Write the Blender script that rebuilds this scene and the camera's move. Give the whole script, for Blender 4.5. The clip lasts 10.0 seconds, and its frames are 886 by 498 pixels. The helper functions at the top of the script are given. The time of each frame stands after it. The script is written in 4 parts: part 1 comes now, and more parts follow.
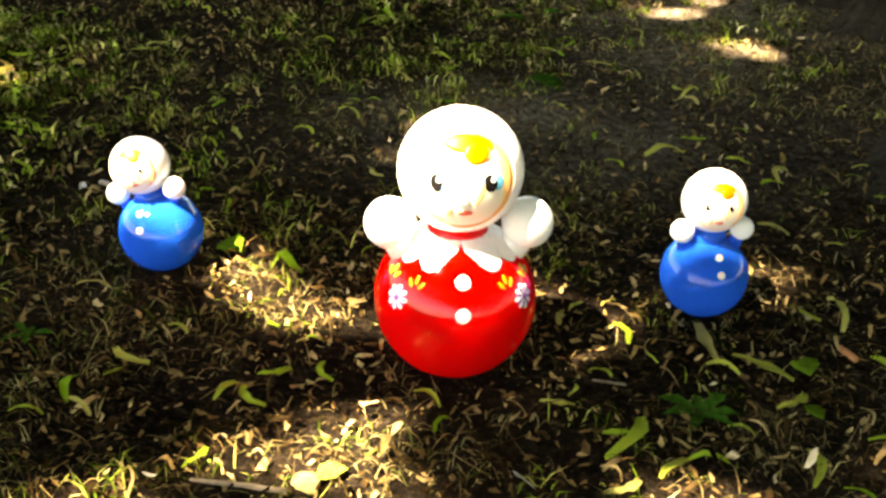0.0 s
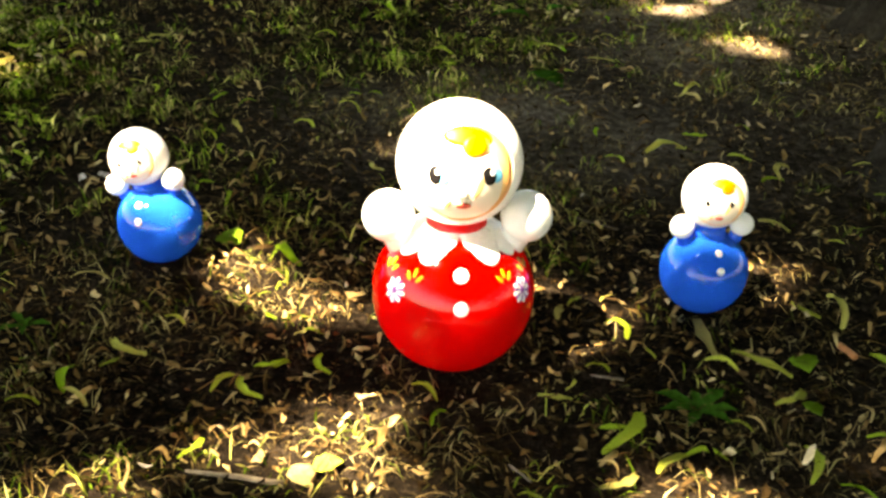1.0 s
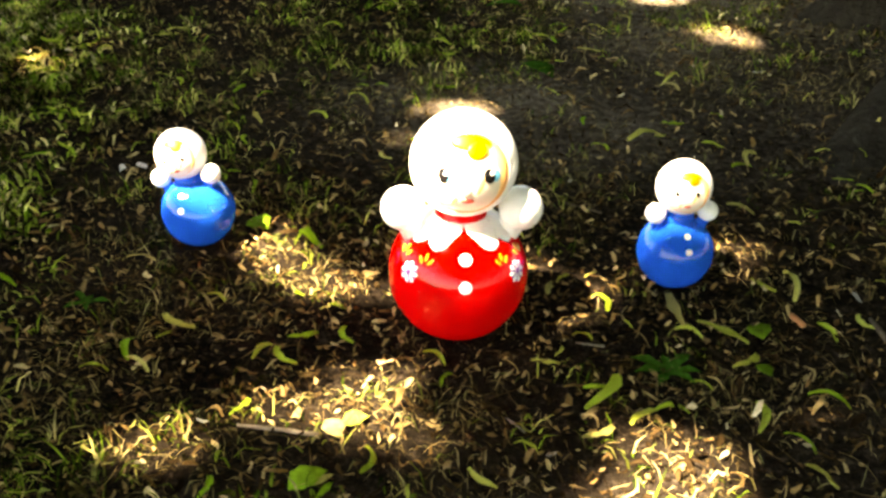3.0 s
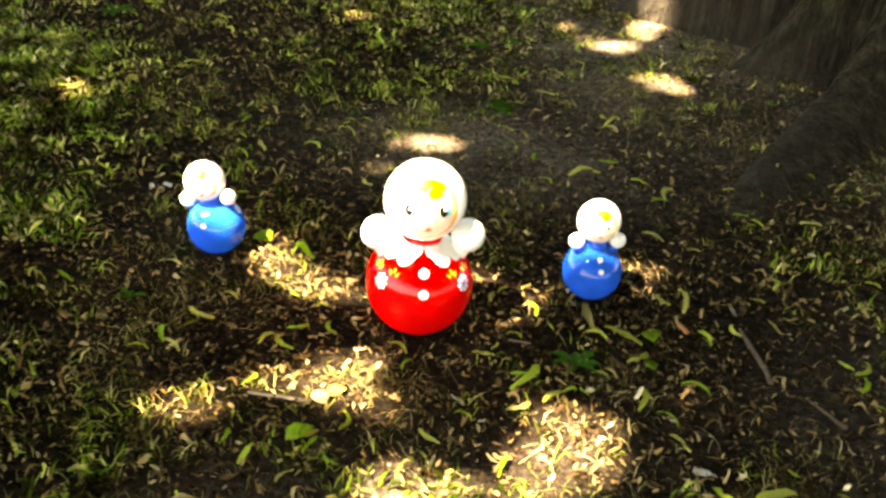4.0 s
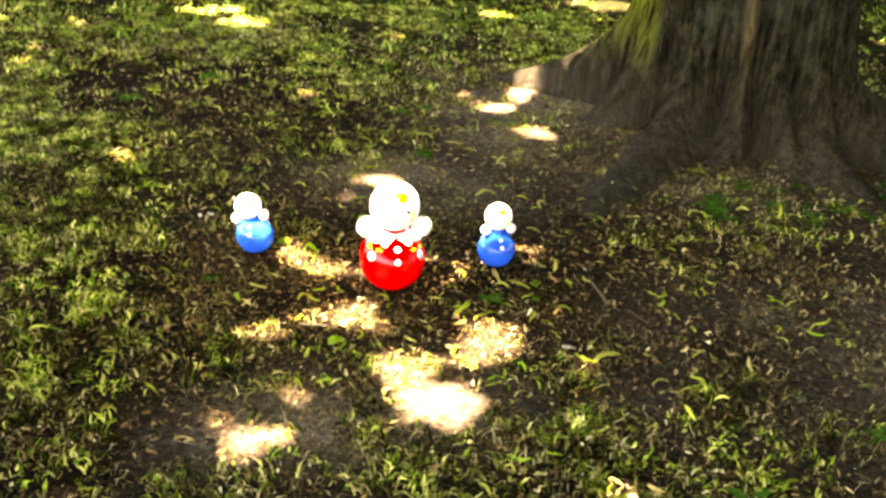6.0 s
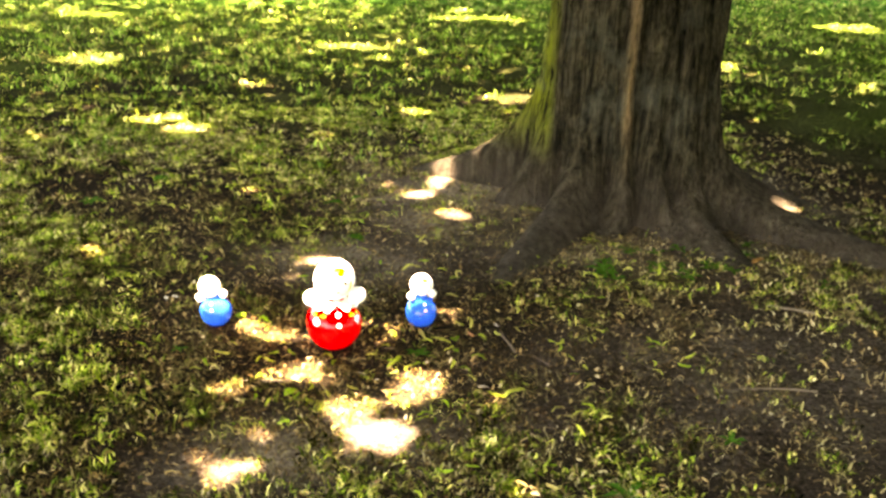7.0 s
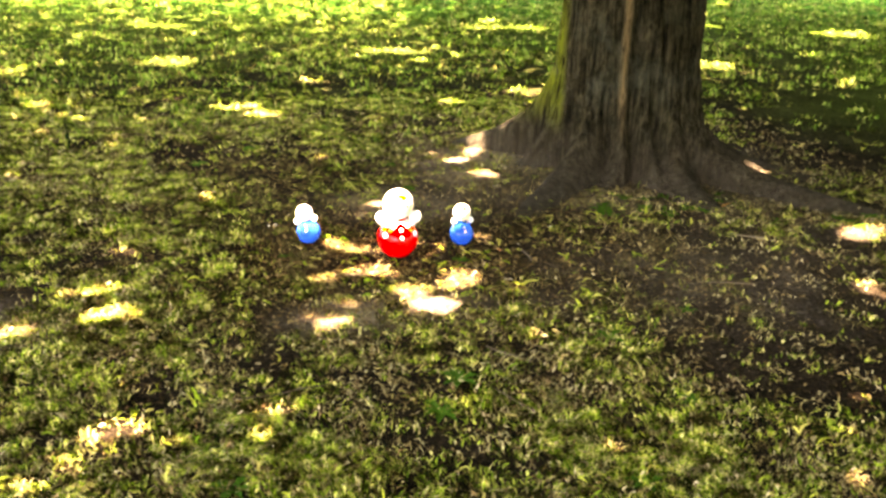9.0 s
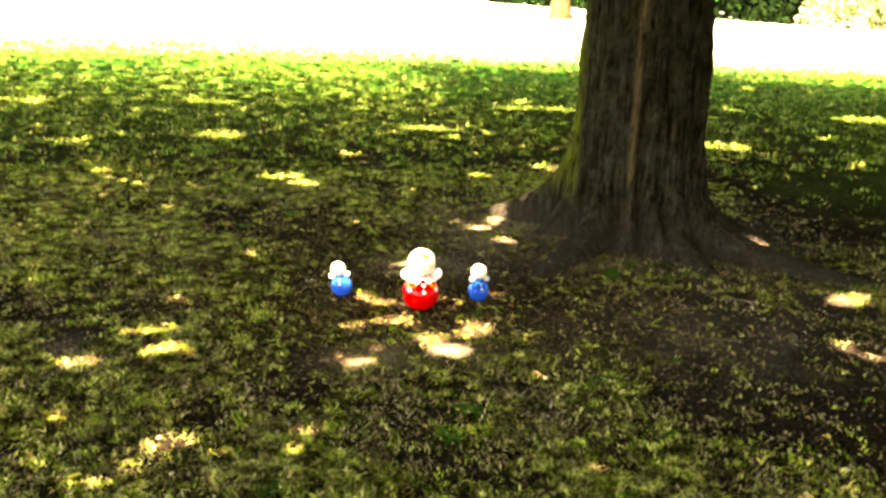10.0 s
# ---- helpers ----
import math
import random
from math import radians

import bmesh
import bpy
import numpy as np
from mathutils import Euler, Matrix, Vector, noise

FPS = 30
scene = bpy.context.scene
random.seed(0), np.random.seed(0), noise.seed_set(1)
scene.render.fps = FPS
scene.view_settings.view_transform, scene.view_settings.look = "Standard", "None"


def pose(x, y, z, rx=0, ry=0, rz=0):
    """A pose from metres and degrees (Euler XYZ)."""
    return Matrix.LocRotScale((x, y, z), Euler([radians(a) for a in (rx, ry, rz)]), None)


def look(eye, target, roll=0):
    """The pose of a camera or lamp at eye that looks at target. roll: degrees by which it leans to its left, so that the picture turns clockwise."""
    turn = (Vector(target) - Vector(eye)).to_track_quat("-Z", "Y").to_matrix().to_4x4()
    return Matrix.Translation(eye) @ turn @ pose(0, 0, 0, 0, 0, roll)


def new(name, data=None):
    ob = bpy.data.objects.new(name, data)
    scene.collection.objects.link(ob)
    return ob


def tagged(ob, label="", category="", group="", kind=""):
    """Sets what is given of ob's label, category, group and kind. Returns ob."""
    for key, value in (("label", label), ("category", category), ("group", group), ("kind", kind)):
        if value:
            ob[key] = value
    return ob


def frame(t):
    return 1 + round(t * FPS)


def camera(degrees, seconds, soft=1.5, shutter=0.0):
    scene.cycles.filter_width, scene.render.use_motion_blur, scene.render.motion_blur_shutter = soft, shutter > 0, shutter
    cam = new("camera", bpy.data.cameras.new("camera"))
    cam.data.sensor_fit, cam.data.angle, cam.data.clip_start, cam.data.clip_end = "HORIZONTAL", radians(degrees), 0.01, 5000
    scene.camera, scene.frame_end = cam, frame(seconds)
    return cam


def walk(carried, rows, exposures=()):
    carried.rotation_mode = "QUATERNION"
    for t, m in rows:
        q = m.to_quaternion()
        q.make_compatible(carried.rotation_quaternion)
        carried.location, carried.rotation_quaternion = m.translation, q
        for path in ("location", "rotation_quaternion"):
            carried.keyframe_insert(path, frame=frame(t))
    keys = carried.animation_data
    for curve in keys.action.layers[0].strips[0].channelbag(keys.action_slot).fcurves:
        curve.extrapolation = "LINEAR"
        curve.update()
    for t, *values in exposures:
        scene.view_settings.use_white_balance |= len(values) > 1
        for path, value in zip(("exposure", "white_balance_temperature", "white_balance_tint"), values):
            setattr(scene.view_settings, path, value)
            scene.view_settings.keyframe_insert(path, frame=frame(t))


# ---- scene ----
cam = camera(46.6, 10.0, soft=2.9)
PATH = [
    (0, (-0.023, -0.942, 0.627), (-0.007, 0.835, -0.289), 2.2),
    (0.5, (-0.019, -0.945, 0.623), (-0.005, 0.83, -0.297), 2.5),
    (1, (-0.019, -0.941, 0.622), (-0.007, 0.834, -0.299), 2.6),
    (1.5, (-0.021, -0.944, 0.619), (-0.02, 0.83, -0.304), 2.6),
    (2, (-0.024, -0.961, 0.628), (-0.03, 0.809, -0.303), 3.0),
    (2.5, (-0.04, -1.0, 0.664), (-0.023, 0.764, -0.277), 3.6),
    (2.7, (-0.043, -1.029, 0.691), (-0.016, 0.718, -0.283), 2.5),
    (3.8, (-0.011, -1.32, 0.872), (0.04, 0.419, -0.113), 3.9),
    (4, (-0.015, -1.399, 0.933), (0.045, 0.344, -0.046), 5.0),
    (4.5, (-0.05, -1.613, 0.987), (0.136, 0.171, 0.101), 6.0),
    (5, (-0.068, -1.844, 1.041), (0.165, -0.064, 0.16), 5.2),
    (5.2, (-0.078, -1.956, 1.077), (0.127, -0.14, 0.264), 4.8),
    (6.3, (-0.243, -2.508, 1.296), (0.079, -0.735, 0.43), 4.3),
    (6.5, (-0.239, -2.583, 1.311), (0.156, -0.802, 0.491), 4.9),
    (7, (-0.28, -2.904, 1.423), (0.107, -1.07, 0.726), 2.7),
    (7.5, (-0.384, -3.185, 1.472), (-0.061, -1.362, 0.715), 4.0),
    (8, (-0.408, -3.473, 1.482), (-0.116, -1.62, 0.79), 2.8),
    (8.5, (-0.477, -3.753, 1.484), (-0.198, -1.891, 0.811), 5.0),
    (9, (-0.536, -4.031, 1.478), (-0.2, -2.175, 0.811), 2.0),
    (9.5, (-0.515, -4.297, 1.524), (-0.206, -2.396, 0.983), 1.5),
    (10, (-0.532, -4.547, 1.55), (-0.268, -2.636, 1.023), 2.6),
]
EXPOSURES = [(0.0, 4.0, 8400, 13), (2.5, 4.03, 8400, 13), (4.0, 4.55, 8600, 16), (6.5, 5.45, 9200, 25), (8.5, 5.6, 9500, 27), (9.3, 5.2, 9500, 25), (10.0, 4.57, 9600, 18)]
walk(cam, [(t, look(eye, target, roll)) for t, eye, target, roll in PATH], EXPOSURES)

# ---- world, sun ----
SUN_AZ = math.atan2(-0.8, -0.6)
SUN_EL = radians(58)
SUN = Vector((math.cos(SUN_EL) * math.sin(SUN_AZ), math.cos(SUN_EL) * math.cos(SUN_AZ), math.sin(SUN_EL)))

world = bpy.data.worlds.new("world")
scene.world = world
world.use_nodes = True
sky = world.node_tree.nodes.new("ShaderNodeTexSky")
sky.sky_type = "NISHITA"
sky.sun_disc = False
sky.sun_elevation = SUN_EL
sky.sun_rotation = SUN_AZ
background = world.node_tree.nodes["Background"]
background.inputs["Strength"].default_value = 0.080
world.node_tree.links.new(sky.outputs["Color"], background.inputs["Color"])

sun_data = bpy.data.lights.new("sun", "SUN")
sun_data.energy = 5.0
sun_data.angle = radians(0.55)
sun_data.color = (1.0, 0.93, 0.80)
sun = new("sun", sun_data)
sun.matrix_world = look(SUN * 40, (0, 0, 0))

rng = np.random.default_rng(7)


# ---- smooth random fields over the plan ----
def lattice(ix, iy, seed):
    h = np.sin(ix * 127.1 + iy * 311.7 + seed * 74.7) * 43758.5453
    return h - np.floor(h)


def field(x, y, size, seed=0):
    """Value noise, 0 to 1, with cells of that size in metres."""
    x, y = np.asarray(x, float) / size, np.asarray(y, float) / size
    ix, iy = np.floor(x), np.floor(y)
    fx, fy = x - ix, y - iy
    fx, fy = fx * fx * (3 - 2 * fx), fy * fy * (3 - 2 * fy)
    low = lattice(ix, iy, seed) * (1 - fx) + lattice(ix + 1, iy, seed) * fx
    high = lattice(ix, iy + 1, seed) * (1 - fx) + lattice(ix + 1, iy + 1, seed) * fx
    return low * (1 - fy) + high * fy


TREE = (1.43, 1.37)


def ground_z(x, y):
    """Height of the ground: shallow bumps, and a low rise round the tree."""
    x, y = np.asarray(x, float), np.asarray(y, float)
    near = np.exp(-((x / 14) ** 2 + ((y - 2) / 16) ** 2))
    bumps = 0.016 * (field(x, y, 0.55, 3) - 0.5) + 0.012 * (field(x, y, 0.19, 5) - 0.5) + 0.05 * (field(x, y, 2.6, 9) - 0.5)
    calm = np.clip(np.hypot(x, y - 0.1) / 0.9, 0.25, 1)
    rise = 0.05 * np.exp(-(np.hypot(x - TREE[0], y - TREE[1]) / 0.75) ** 2)
    return bumps * near * calm + rise


def bare(x, y):
    """How trodden and bare the soil is, 0 to 1."""
    x, y = np.asarray(x, float), np.asarray(y, float)
    path = np.exp(-(((x - 1.25) / 0.75) ** 2 + ((y + 0.25) / 0.55) ** 2)) + np.exp(-(((x - 0.42) / 0.42) ** 2 + ((y - 0.62) / 0.30) ** 2))
    path = path + 0.75 * np.exp(-(((x - 1.1) / 0.5) ** 2 + ((y + 1.0) / 0.5) ** 2)) + 0.8 * np.exp(-((np.hypot(x - TREE[0], y - TREE[1]) / 0.95) ** 4))
    path = path + 0.6 * np.exp(-(((x + 0.1) / 0.6) ** 2 + ((y - 1.3) / 0.6) ** 2)) + 0.35 * np.exp(-(((x - 0.1) / 0.5) ** 2 + ((y + 0.1) / 0.4) ** 2))
    path = path + 0.8 * np.exp(-((x - 0.06) / 0.22) ** 2 - ((y + 0.58) / 0.14) ** 2) + 0.95 * np.exp(-(((x - 3.4) / 1.5) ** 2 + ((y - 1.7) / 1.2) ** 2))
    path = path + 0.95 * np.exp(-(((x - 1.4) / 0.45) ** 2 + ((y + 1.35) / 0.35) ** 2)) + 0.9 * np.exp(-(((x - 1.9) / 0.5) ** 2 + ((y + 0.9) / 0.5) ** 2))
    path = path + 0.45 * np.exp(-(((x - 3.0) / 1.1) ** 2 + ((y - 3.2) / 1.0) ** 2))
    path = path + 0.8 * np.exp(-(((x - 4.4) / 1.6) ** 2 + ((y - 2.2) / 1.4) ** 2))
    path = path * (1 - 0.8 * np.exp(-(((x - 1.35) / 0.42) ** 4 + ((y - 0.58) / 0.22) ** 4)))
    patches = np.clip((field(x, y, 0.5, 21) * 0.6 + field(x, y, 0.17, 23) * 0.4 - 0.44) * 3.2, 0, 1)
    far = np.clip((y - 2.2) / 2.5, 0, 1)
    return np.clip(np.maximum(path, patches * (1 - 0.75 * far)), 0, 1)


def dusty_sunlit(x, y):
    """Where the soil is paler, 0 to 1: dry dusty ground, and brightness painted under the sun spots."""
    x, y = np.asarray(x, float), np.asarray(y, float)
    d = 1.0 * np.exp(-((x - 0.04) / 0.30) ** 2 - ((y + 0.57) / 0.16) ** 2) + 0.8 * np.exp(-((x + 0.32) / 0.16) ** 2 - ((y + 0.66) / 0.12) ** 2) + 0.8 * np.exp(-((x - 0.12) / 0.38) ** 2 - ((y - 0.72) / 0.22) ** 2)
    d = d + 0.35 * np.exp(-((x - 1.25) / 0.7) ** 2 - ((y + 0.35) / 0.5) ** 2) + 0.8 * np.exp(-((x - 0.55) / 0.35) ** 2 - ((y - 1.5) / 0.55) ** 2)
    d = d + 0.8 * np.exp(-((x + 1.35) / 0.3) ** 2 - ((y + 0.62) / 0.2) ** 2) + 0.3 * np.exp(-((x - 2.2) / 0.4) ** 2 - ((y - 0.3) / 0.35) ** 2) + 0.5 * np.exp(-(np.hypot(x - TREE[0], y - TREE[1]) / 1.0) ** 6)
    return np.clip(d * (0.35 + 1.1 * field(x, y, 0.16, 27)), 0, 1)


# ---- materials ----
def material(name, rough=0.7):
    m = bpy.data.materials.new(name)
    m.use_nodes = True
    shader = m.node_tree.nodes["Principled BSDF"]
    shader.inputs["Roughness"].default_value = rough
    return m, m.node_tree.nodes, m.node_tree.links, shader


def ramp(nodes, stops):
    r = nodes.new("ShaderNodeValToRGB")
    while len(r.color_ramp.elements) < len(stops):
        r.color_ramp.elements.new(0.5)
    for e, (at, colour) in zip(r.color_ramp.elements, stops):
        e.position, e.color = at, (*colour, 1)
    return r


def noise_node(nodes, links, coords, scale, detail=6, rough=0.6, stretch=None):
    n = nodes.new("ShaderNodeTexNoise")
    n.inputs["Scale"].default_value, n.inputs["Detail"].default_value, n.inputs["Roughness"].default_value = scale, detail, rough
    if stretch:
        mapping = nodes.new("ShaderNodeMapping")
        mapping.inputs["Scale"].default_value = stretch
        links.new(coords, mapping.inputs["Vector"])
        coords = mapping.outputs["Vector"]
    links.new(coords, n.inputs["Vector"])
    return n.outputs["Fac"]


def mix(nodes, links, factor, a, b, kind="MIX"):
    m = nodes.new("ShaderNodeMix")
    m.data_type, m.blend_type = "RGBA", kind
    for socket, value in ((m.inputs[0], factor), (m.inputs[6], a), (m.inputs[7], b)):
        if isinstance(value, bpy.types.NodeSocket):
            links.new(value, socket)
        elif isinstance(value, tuple):
            socket.default_value = (*value, 1)
        else:
            socket.default_value = value
    return m.outputs[2]


def math_node(nodes, links, op, a, b=0.0, clamp=False):
    m = nodes.new("ShaderNodeMath")
    m.operation, m.use_clamp = op, clamp
    for socket, value in zip(m.inputs, (a, b)):
        if isinstance(value, bpy.types.NodeSocket):
            links.new(value, socket)
        else:
            socket.default_value = value
    return m.outputs[0]


def bump(nodes, links, shader, height, strength, distance):
    b = nodes.new("ShaderNodeBump")
    b.inputs["Strength"].default_value, b.inputs["Distance"].default_value = strength, distance
    links.new(height, b.inputs["Height"])
    links.new(b.outputs["Normal"], shader.inputs["Normal"])


def ground_material():
    m, nodes, links, shader = material("soil_and_turf", 0.95)
    shader.inputs["Specular IOR Level"].default_value = 0.0
    place = nodes.new("ShaderNodeTexCoord").outputs["Object"]
    split = nodes.new("ShaderNodeSeparateXYZ")
    links.new(place, split.inputs[0])
    coarse = noise_node(nodes, links, place, 2.2)
    fine = noise_node(nodes, links, place, 60, 8, 0.75)
    crumbs = noise_node(nodes, links, place, 230, 4, 0.7)
    soil = ramp(nodes, [(0.40, (0.0025, 0.0018, 0.0012)), (0.52, (0.012, 0.0085, 0.0056)), (0.66, (0.095, 0.066, 0.040))])
    links.new(math_node(nodes, links, "ADD", math_node(nodes, links, "MULTIPLY", fine, 0.6), math_node(nodes, links, "MULTIPLY", crumbs, 0.4)), soil.inputs[0])
    dust_light = ramp(nodes, [(0.42, (0, 0, 0)), (0.68, (1, 1, 1))])
    links.new(coarse, dust_light.inputs[0])
    soil_dust = mix(nodes, links, math_node(nodes, links, "MULTIPLY", dust_light.outputs[0], 0.20), soil.outputs[0], (0.085, 0.062, 0.042))
    # bright sand: dusty soil, with the glare of sun spots in its colour
    sandy_lit = ramp(nodes, [(0.35, (0.060, 0.044, 0.030)), (0.52, (0.22, 0.170, 0.115)), (0.68, (0.46, 0.375, 0.27))])
    links.new(fine, sandy_lit.inputs[0])
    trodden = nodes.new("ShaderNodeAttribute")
    trodden.attribute_name = "dust_light"
    soil_dust = mix(nodes, links, math_node(nodes, links, "MULTIPLY", trodden.outputs["Fac"], 0.85, True), soil_dust, sandy_lit.outputs[0])
    turf = ramp(nodes, [(0.38, (0.006, 0.010, 0.002)), (0.52, (0.035, 0.058, 0.008)), (0.68, (0.12, 0.16, 0.025))])
    links.new(fine, turf.inputs[0])
    # turf takes over beyond the trodden ground
    wander = math_node(nodes, links, "MULTIPLY", math_node(nodes, links, "SUBTRACT", noise_node(nodes, links, place, 0.55, 5), 0.5), 9.0)
    aside = math_node(nodes, links, "SUBTRACT", math_node(nodes, links, "MULTIPLY", math_node(nodes, links, "ABSOLUTE", split.outputs["X"]), 1.6), 1.5)
    behind = math_node(nodes, links, "SUBTRACT", math_node(nodes, links, "MULTIPLY", split.outputs["Y"], -1.3), 0.5)
    depth = math_node(nodes, links, "ADD", math_node(nodes, links, "MAXIMUM", split.outputs["Y"], math_node(nodes, links, "MAXIMUM", aside, behind)), wander)
    green = math_node(nodes, links, "DIVIDE", math_node(nodes, links, "SUBTRACT", depth, 2.5), 6.0, True)
    # brighter green for the sunlit stretch of lawn, light put into the colour
    fresh = ramp(nodes, [(0.35, (0.016, 0.075, 0.008)), (0.65, (0.05, 0.18, 0.022))])
    links.new(fine, fresh.inputs[0])
    open_lawn = math_node(nodes, links, "DIVIDE", math_node(nodes, links, "SUBTRACT", split.outputs["Y"], 7.5), 4.0, True)
    near = mix(nodes, links, green, soil_dust, mix(nodes, links, open_lawn, turf.outputs[0], fresh.outputs[0]))
    # pale tone beyond the lawn: glare of sunlit ground painted into the colour
    depth_far = math_node(nodes, links, "ADD", split.outputs["Y"], math_node(nodes, links, "MULTIPLY", math_node(nodes, links, "SUBTRACT", noise_node(nodes, links, place, 0.3, 5), 0.5), 4.0))
    lawn_glare = ramp(nodes, [(0.3, (0.46, 0.42, 0.33)), (0.7, (0.66, 0.61, 0.50))])
    links.new(fine, lawn_glare.inputs[0])
    pale = math_node(nodes, links, "DIVIDE", math_node(nodes, links, "SUBTRACT", depth_far, 12.5), 8.0, True)
    inside = math_node(nodes, links, "DIVIDE", math_node(nodes, links, "SUBTRACT", 49.0, split.outputs["Y"]), 2.0, True)
    pale = math_node(nodes, links, "MULTIPLY", pale, inside)
    final = mix(nodes, links, pale, near, lawn_glare.outputs[0])
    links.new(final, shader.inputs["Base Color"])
    height = math_node(nodes, links, "ADD", fine, math_node(nodes, links, "MULTIPLY", crumbs, 0.5))
    bump(nodes, links, shader, height, 0.9, 0.012)
    return m


def island_material(name, stops, rough=0.6, translucent=0.0, object_random=False, patch=None, clump=0):
    """Colour drawn at random for each blade, leaf or flake, with a little mottling."""
    m, nodes, links, shader = material(name, rough)
    shader.inputs["Specular IOR Level"].default_value = 0.0
    source = nodes.new("ShaderNodeObjectInfo").outputs["Random"] if object_random else nodes.new("ShaderNodeNewGeometry").outputs["Random Per Island"]
    r = ramp(nodes, stops)
    links.new(source, r.inputs[0])
    place = nodes.new("ShaderNodeTexCoord").outputs["Object"]
    speckle = noise_node(nodes, links, place, 140, 3)
    shade = ramp(nodes, [(0.3, (0.62, 0.60, 0.55)), (0.7, (1.12, 1.12, 1.12))])
    links.new(speckle, shade.inputs[0])
    colour = mix(nodes, links, 1.0, r.outputs[0], shade.outputs[0], "MULTIPLY")
    if clump:
        tone = ramp(nodes, [(0.40, (0.10, 0.08, 0.07)), (0.50, (0.75, 0.72, 0.68)), (0.62, (2.0, 1.95, 1.55))])
        links.new(noise_node(nodes, links, place, clump, 3, 0.6), tone.inputs[0])
        colour = mix(nodes, links, 1.0, colour, tone.outputs[0], "MULTIPLY")
    if patch:
        wide = ramp(nodes, [(0.40, (0, 0, 0)), (0.62, (1, 1, 1))])
        links.new(noise_node(nodes, links, place, patch[0], 3), wide.inputs[0])
        colour = mix(nodes, links, math_node(nodes, links, "MULTIPLY", wide.outputs[0], patch[1]), colour, patch[2])
    links.new(colour, shader.inputs["Base Color"])
    if translucent:
        thin = nodes.new("ShaderNodeBsdfTranslucent")
        both = nodes.new("ShaderNodeMixShader")
        both.inputs[0].default_value = translucent
        links.new(colour, thin.inputs["Color"])
        links.new(shader.outputs[0], both.inputs[1])
        links.new(thin.outputs[0], both.inputs[2])
        links.new(both.outputs[0], nodes["Material Output"].inputs["Surface"])
    return m


def bark_material(name, base, moss):
    m, nodes, links, shader = material(name, 0.9)
    shader.inputs["Specular IOR Level"].default_value = 0.0
    place = nodes.new("ShaderNodeTexCoord").outputs["Object"]
    split = nodes.new("ShaderNodeSeparateXYZ")
    links.new(place, split.inputs[0])
    ridges = noise_node(nodes, links, place, 1.0, 9, 0.68, (38, 38, 3.6))
    fine = noise_node(nodes, links, place, 1.0, 6, 0.7, (110, 110, 30))
    wide = noise_node(nodes, links, place, 2.6, 4)
    r = ramp(nodes, [(0.40, tuple(c * 0.16 for c in base)), (0.50, tuple(c * 0.85 for c in base)), (0.61, tuple(c * 2.2 for c in base))])
    links.new(math_node(nodes, links, "ADD", math_node(nodes, links, "MULTIPLY", ridges, 0.7), math_node(nodes, links, "MULTIPLY", fine, 0.3)), r.inputs[0])
    blotch = ramp(nodes, [(0.34, (0.55, 0.56, 0.54)), (0.52, (1, 1, 1)), (0.68, (1.4, 1.35, 1.25))])
    links.new(noise_node(nodes, links, place, 11, 8, 0.7), blotch.inputs[0])
    colour = mix(nodes, links, 1.0, r.outputs[0], blotch.outputs[0], "MULTIPLY")
    if moss:
        # green algae on the flank that looks to -x, tan weathered streak down the front, grey lichen, dust low down
        normal = nodes.new("ShaderNodeSeparateXYZ")
        links.new(nodes.new("ShaderNodeNewGeometry").outputs["Normal"], normal.inputs[0])
        flank = math_node(nodes, links, "MULTIPLY", math_node(nodes, links, "SUBTRACT", math_node(nodes, links, "ADD", math_node(nodes, links, "MULTIPLY", split.outputs["X"], -0.98), math_node(nodes, links, "MULTIPLY", split.outputs["Y"], 0.20)), 0.338), 30.0, True)
        high = math_node(nodes, links, "MULTIPLY", math_node(nodes, links, "SUBTRACT", split.outputs["Z"], 0.22), 4.0, True)
        mossy = math_node(nodes, links, "MULTIPLY", math_node(nodes, links, "MULTIPLY", flank, high), math_node(nodes, links, "MULTIPLY", math_node(nodes, links, "SUBTRACT", ridges, 0.38), 5.0, True))
        colour = mix(nodes, links, mossy, colour, (0.15, 0.18, 0.016))
        lichen = ramp(nodes, [(0.50, (0, 0, 0)), (0.64, (1, 1, 1))])
        links.new(noise_node(nodes, links, place, 7, 5), lichen.inputs[0])
        colour = mix(nodes, links, math_node(nodes, links, "MULTIPLY", math_node(nodes, links, "MULTIPLY", lichen.outputs[0], high), 0.16), colour, (0.15, 0.17, 0.13))
        away = math_node(nodes, links, "ABSOLUTE", math_node(nodes, links, "ADD", math_node(nodes, links, "ADD", split.outputs["X"], 0.125), math_node(nodes, links, "MULTIPLY", wide, 0.03)))
        streak = math_node(nodes, links, "SUBTRACT", 1.0, math_node(nodes, links, "DIVIDE", away, 0.026), True)
        front = math_node(nodes, links, "MULTIPLY", math_node(nodes, links, "MULTIPLY", normal.outputs["Y"], -1.5, True), math_node(nodes, links, "MULTIPLY", math_node(nodes, links, "SUBTRACT", ridges, 0.36), 4.5, True))
        colour = mix(nodes, links, math_node(nodes, links, "MULTIPLY", math_node(nodes, links, "MULTIPLY", streak, front), high), colour, (0.22, 0.155, 0.08))
        low = math_node(nodes, links, "SUBTRACT", 1.0, math_node(nodes, links, "MULTIPLY", split.outputs["Z"], 3.0), True)
        colour = mix(nodes, links, math_node(nodes, links, "MULTIPLY", math_node(nodes, links, "MULTIPLY", low, noise_node(nodes, links, place, 9, 5)), 1.0), colour, (0.095, 0.077, 0.058))
    links.new(colour, shader.inputs["Base Color"])
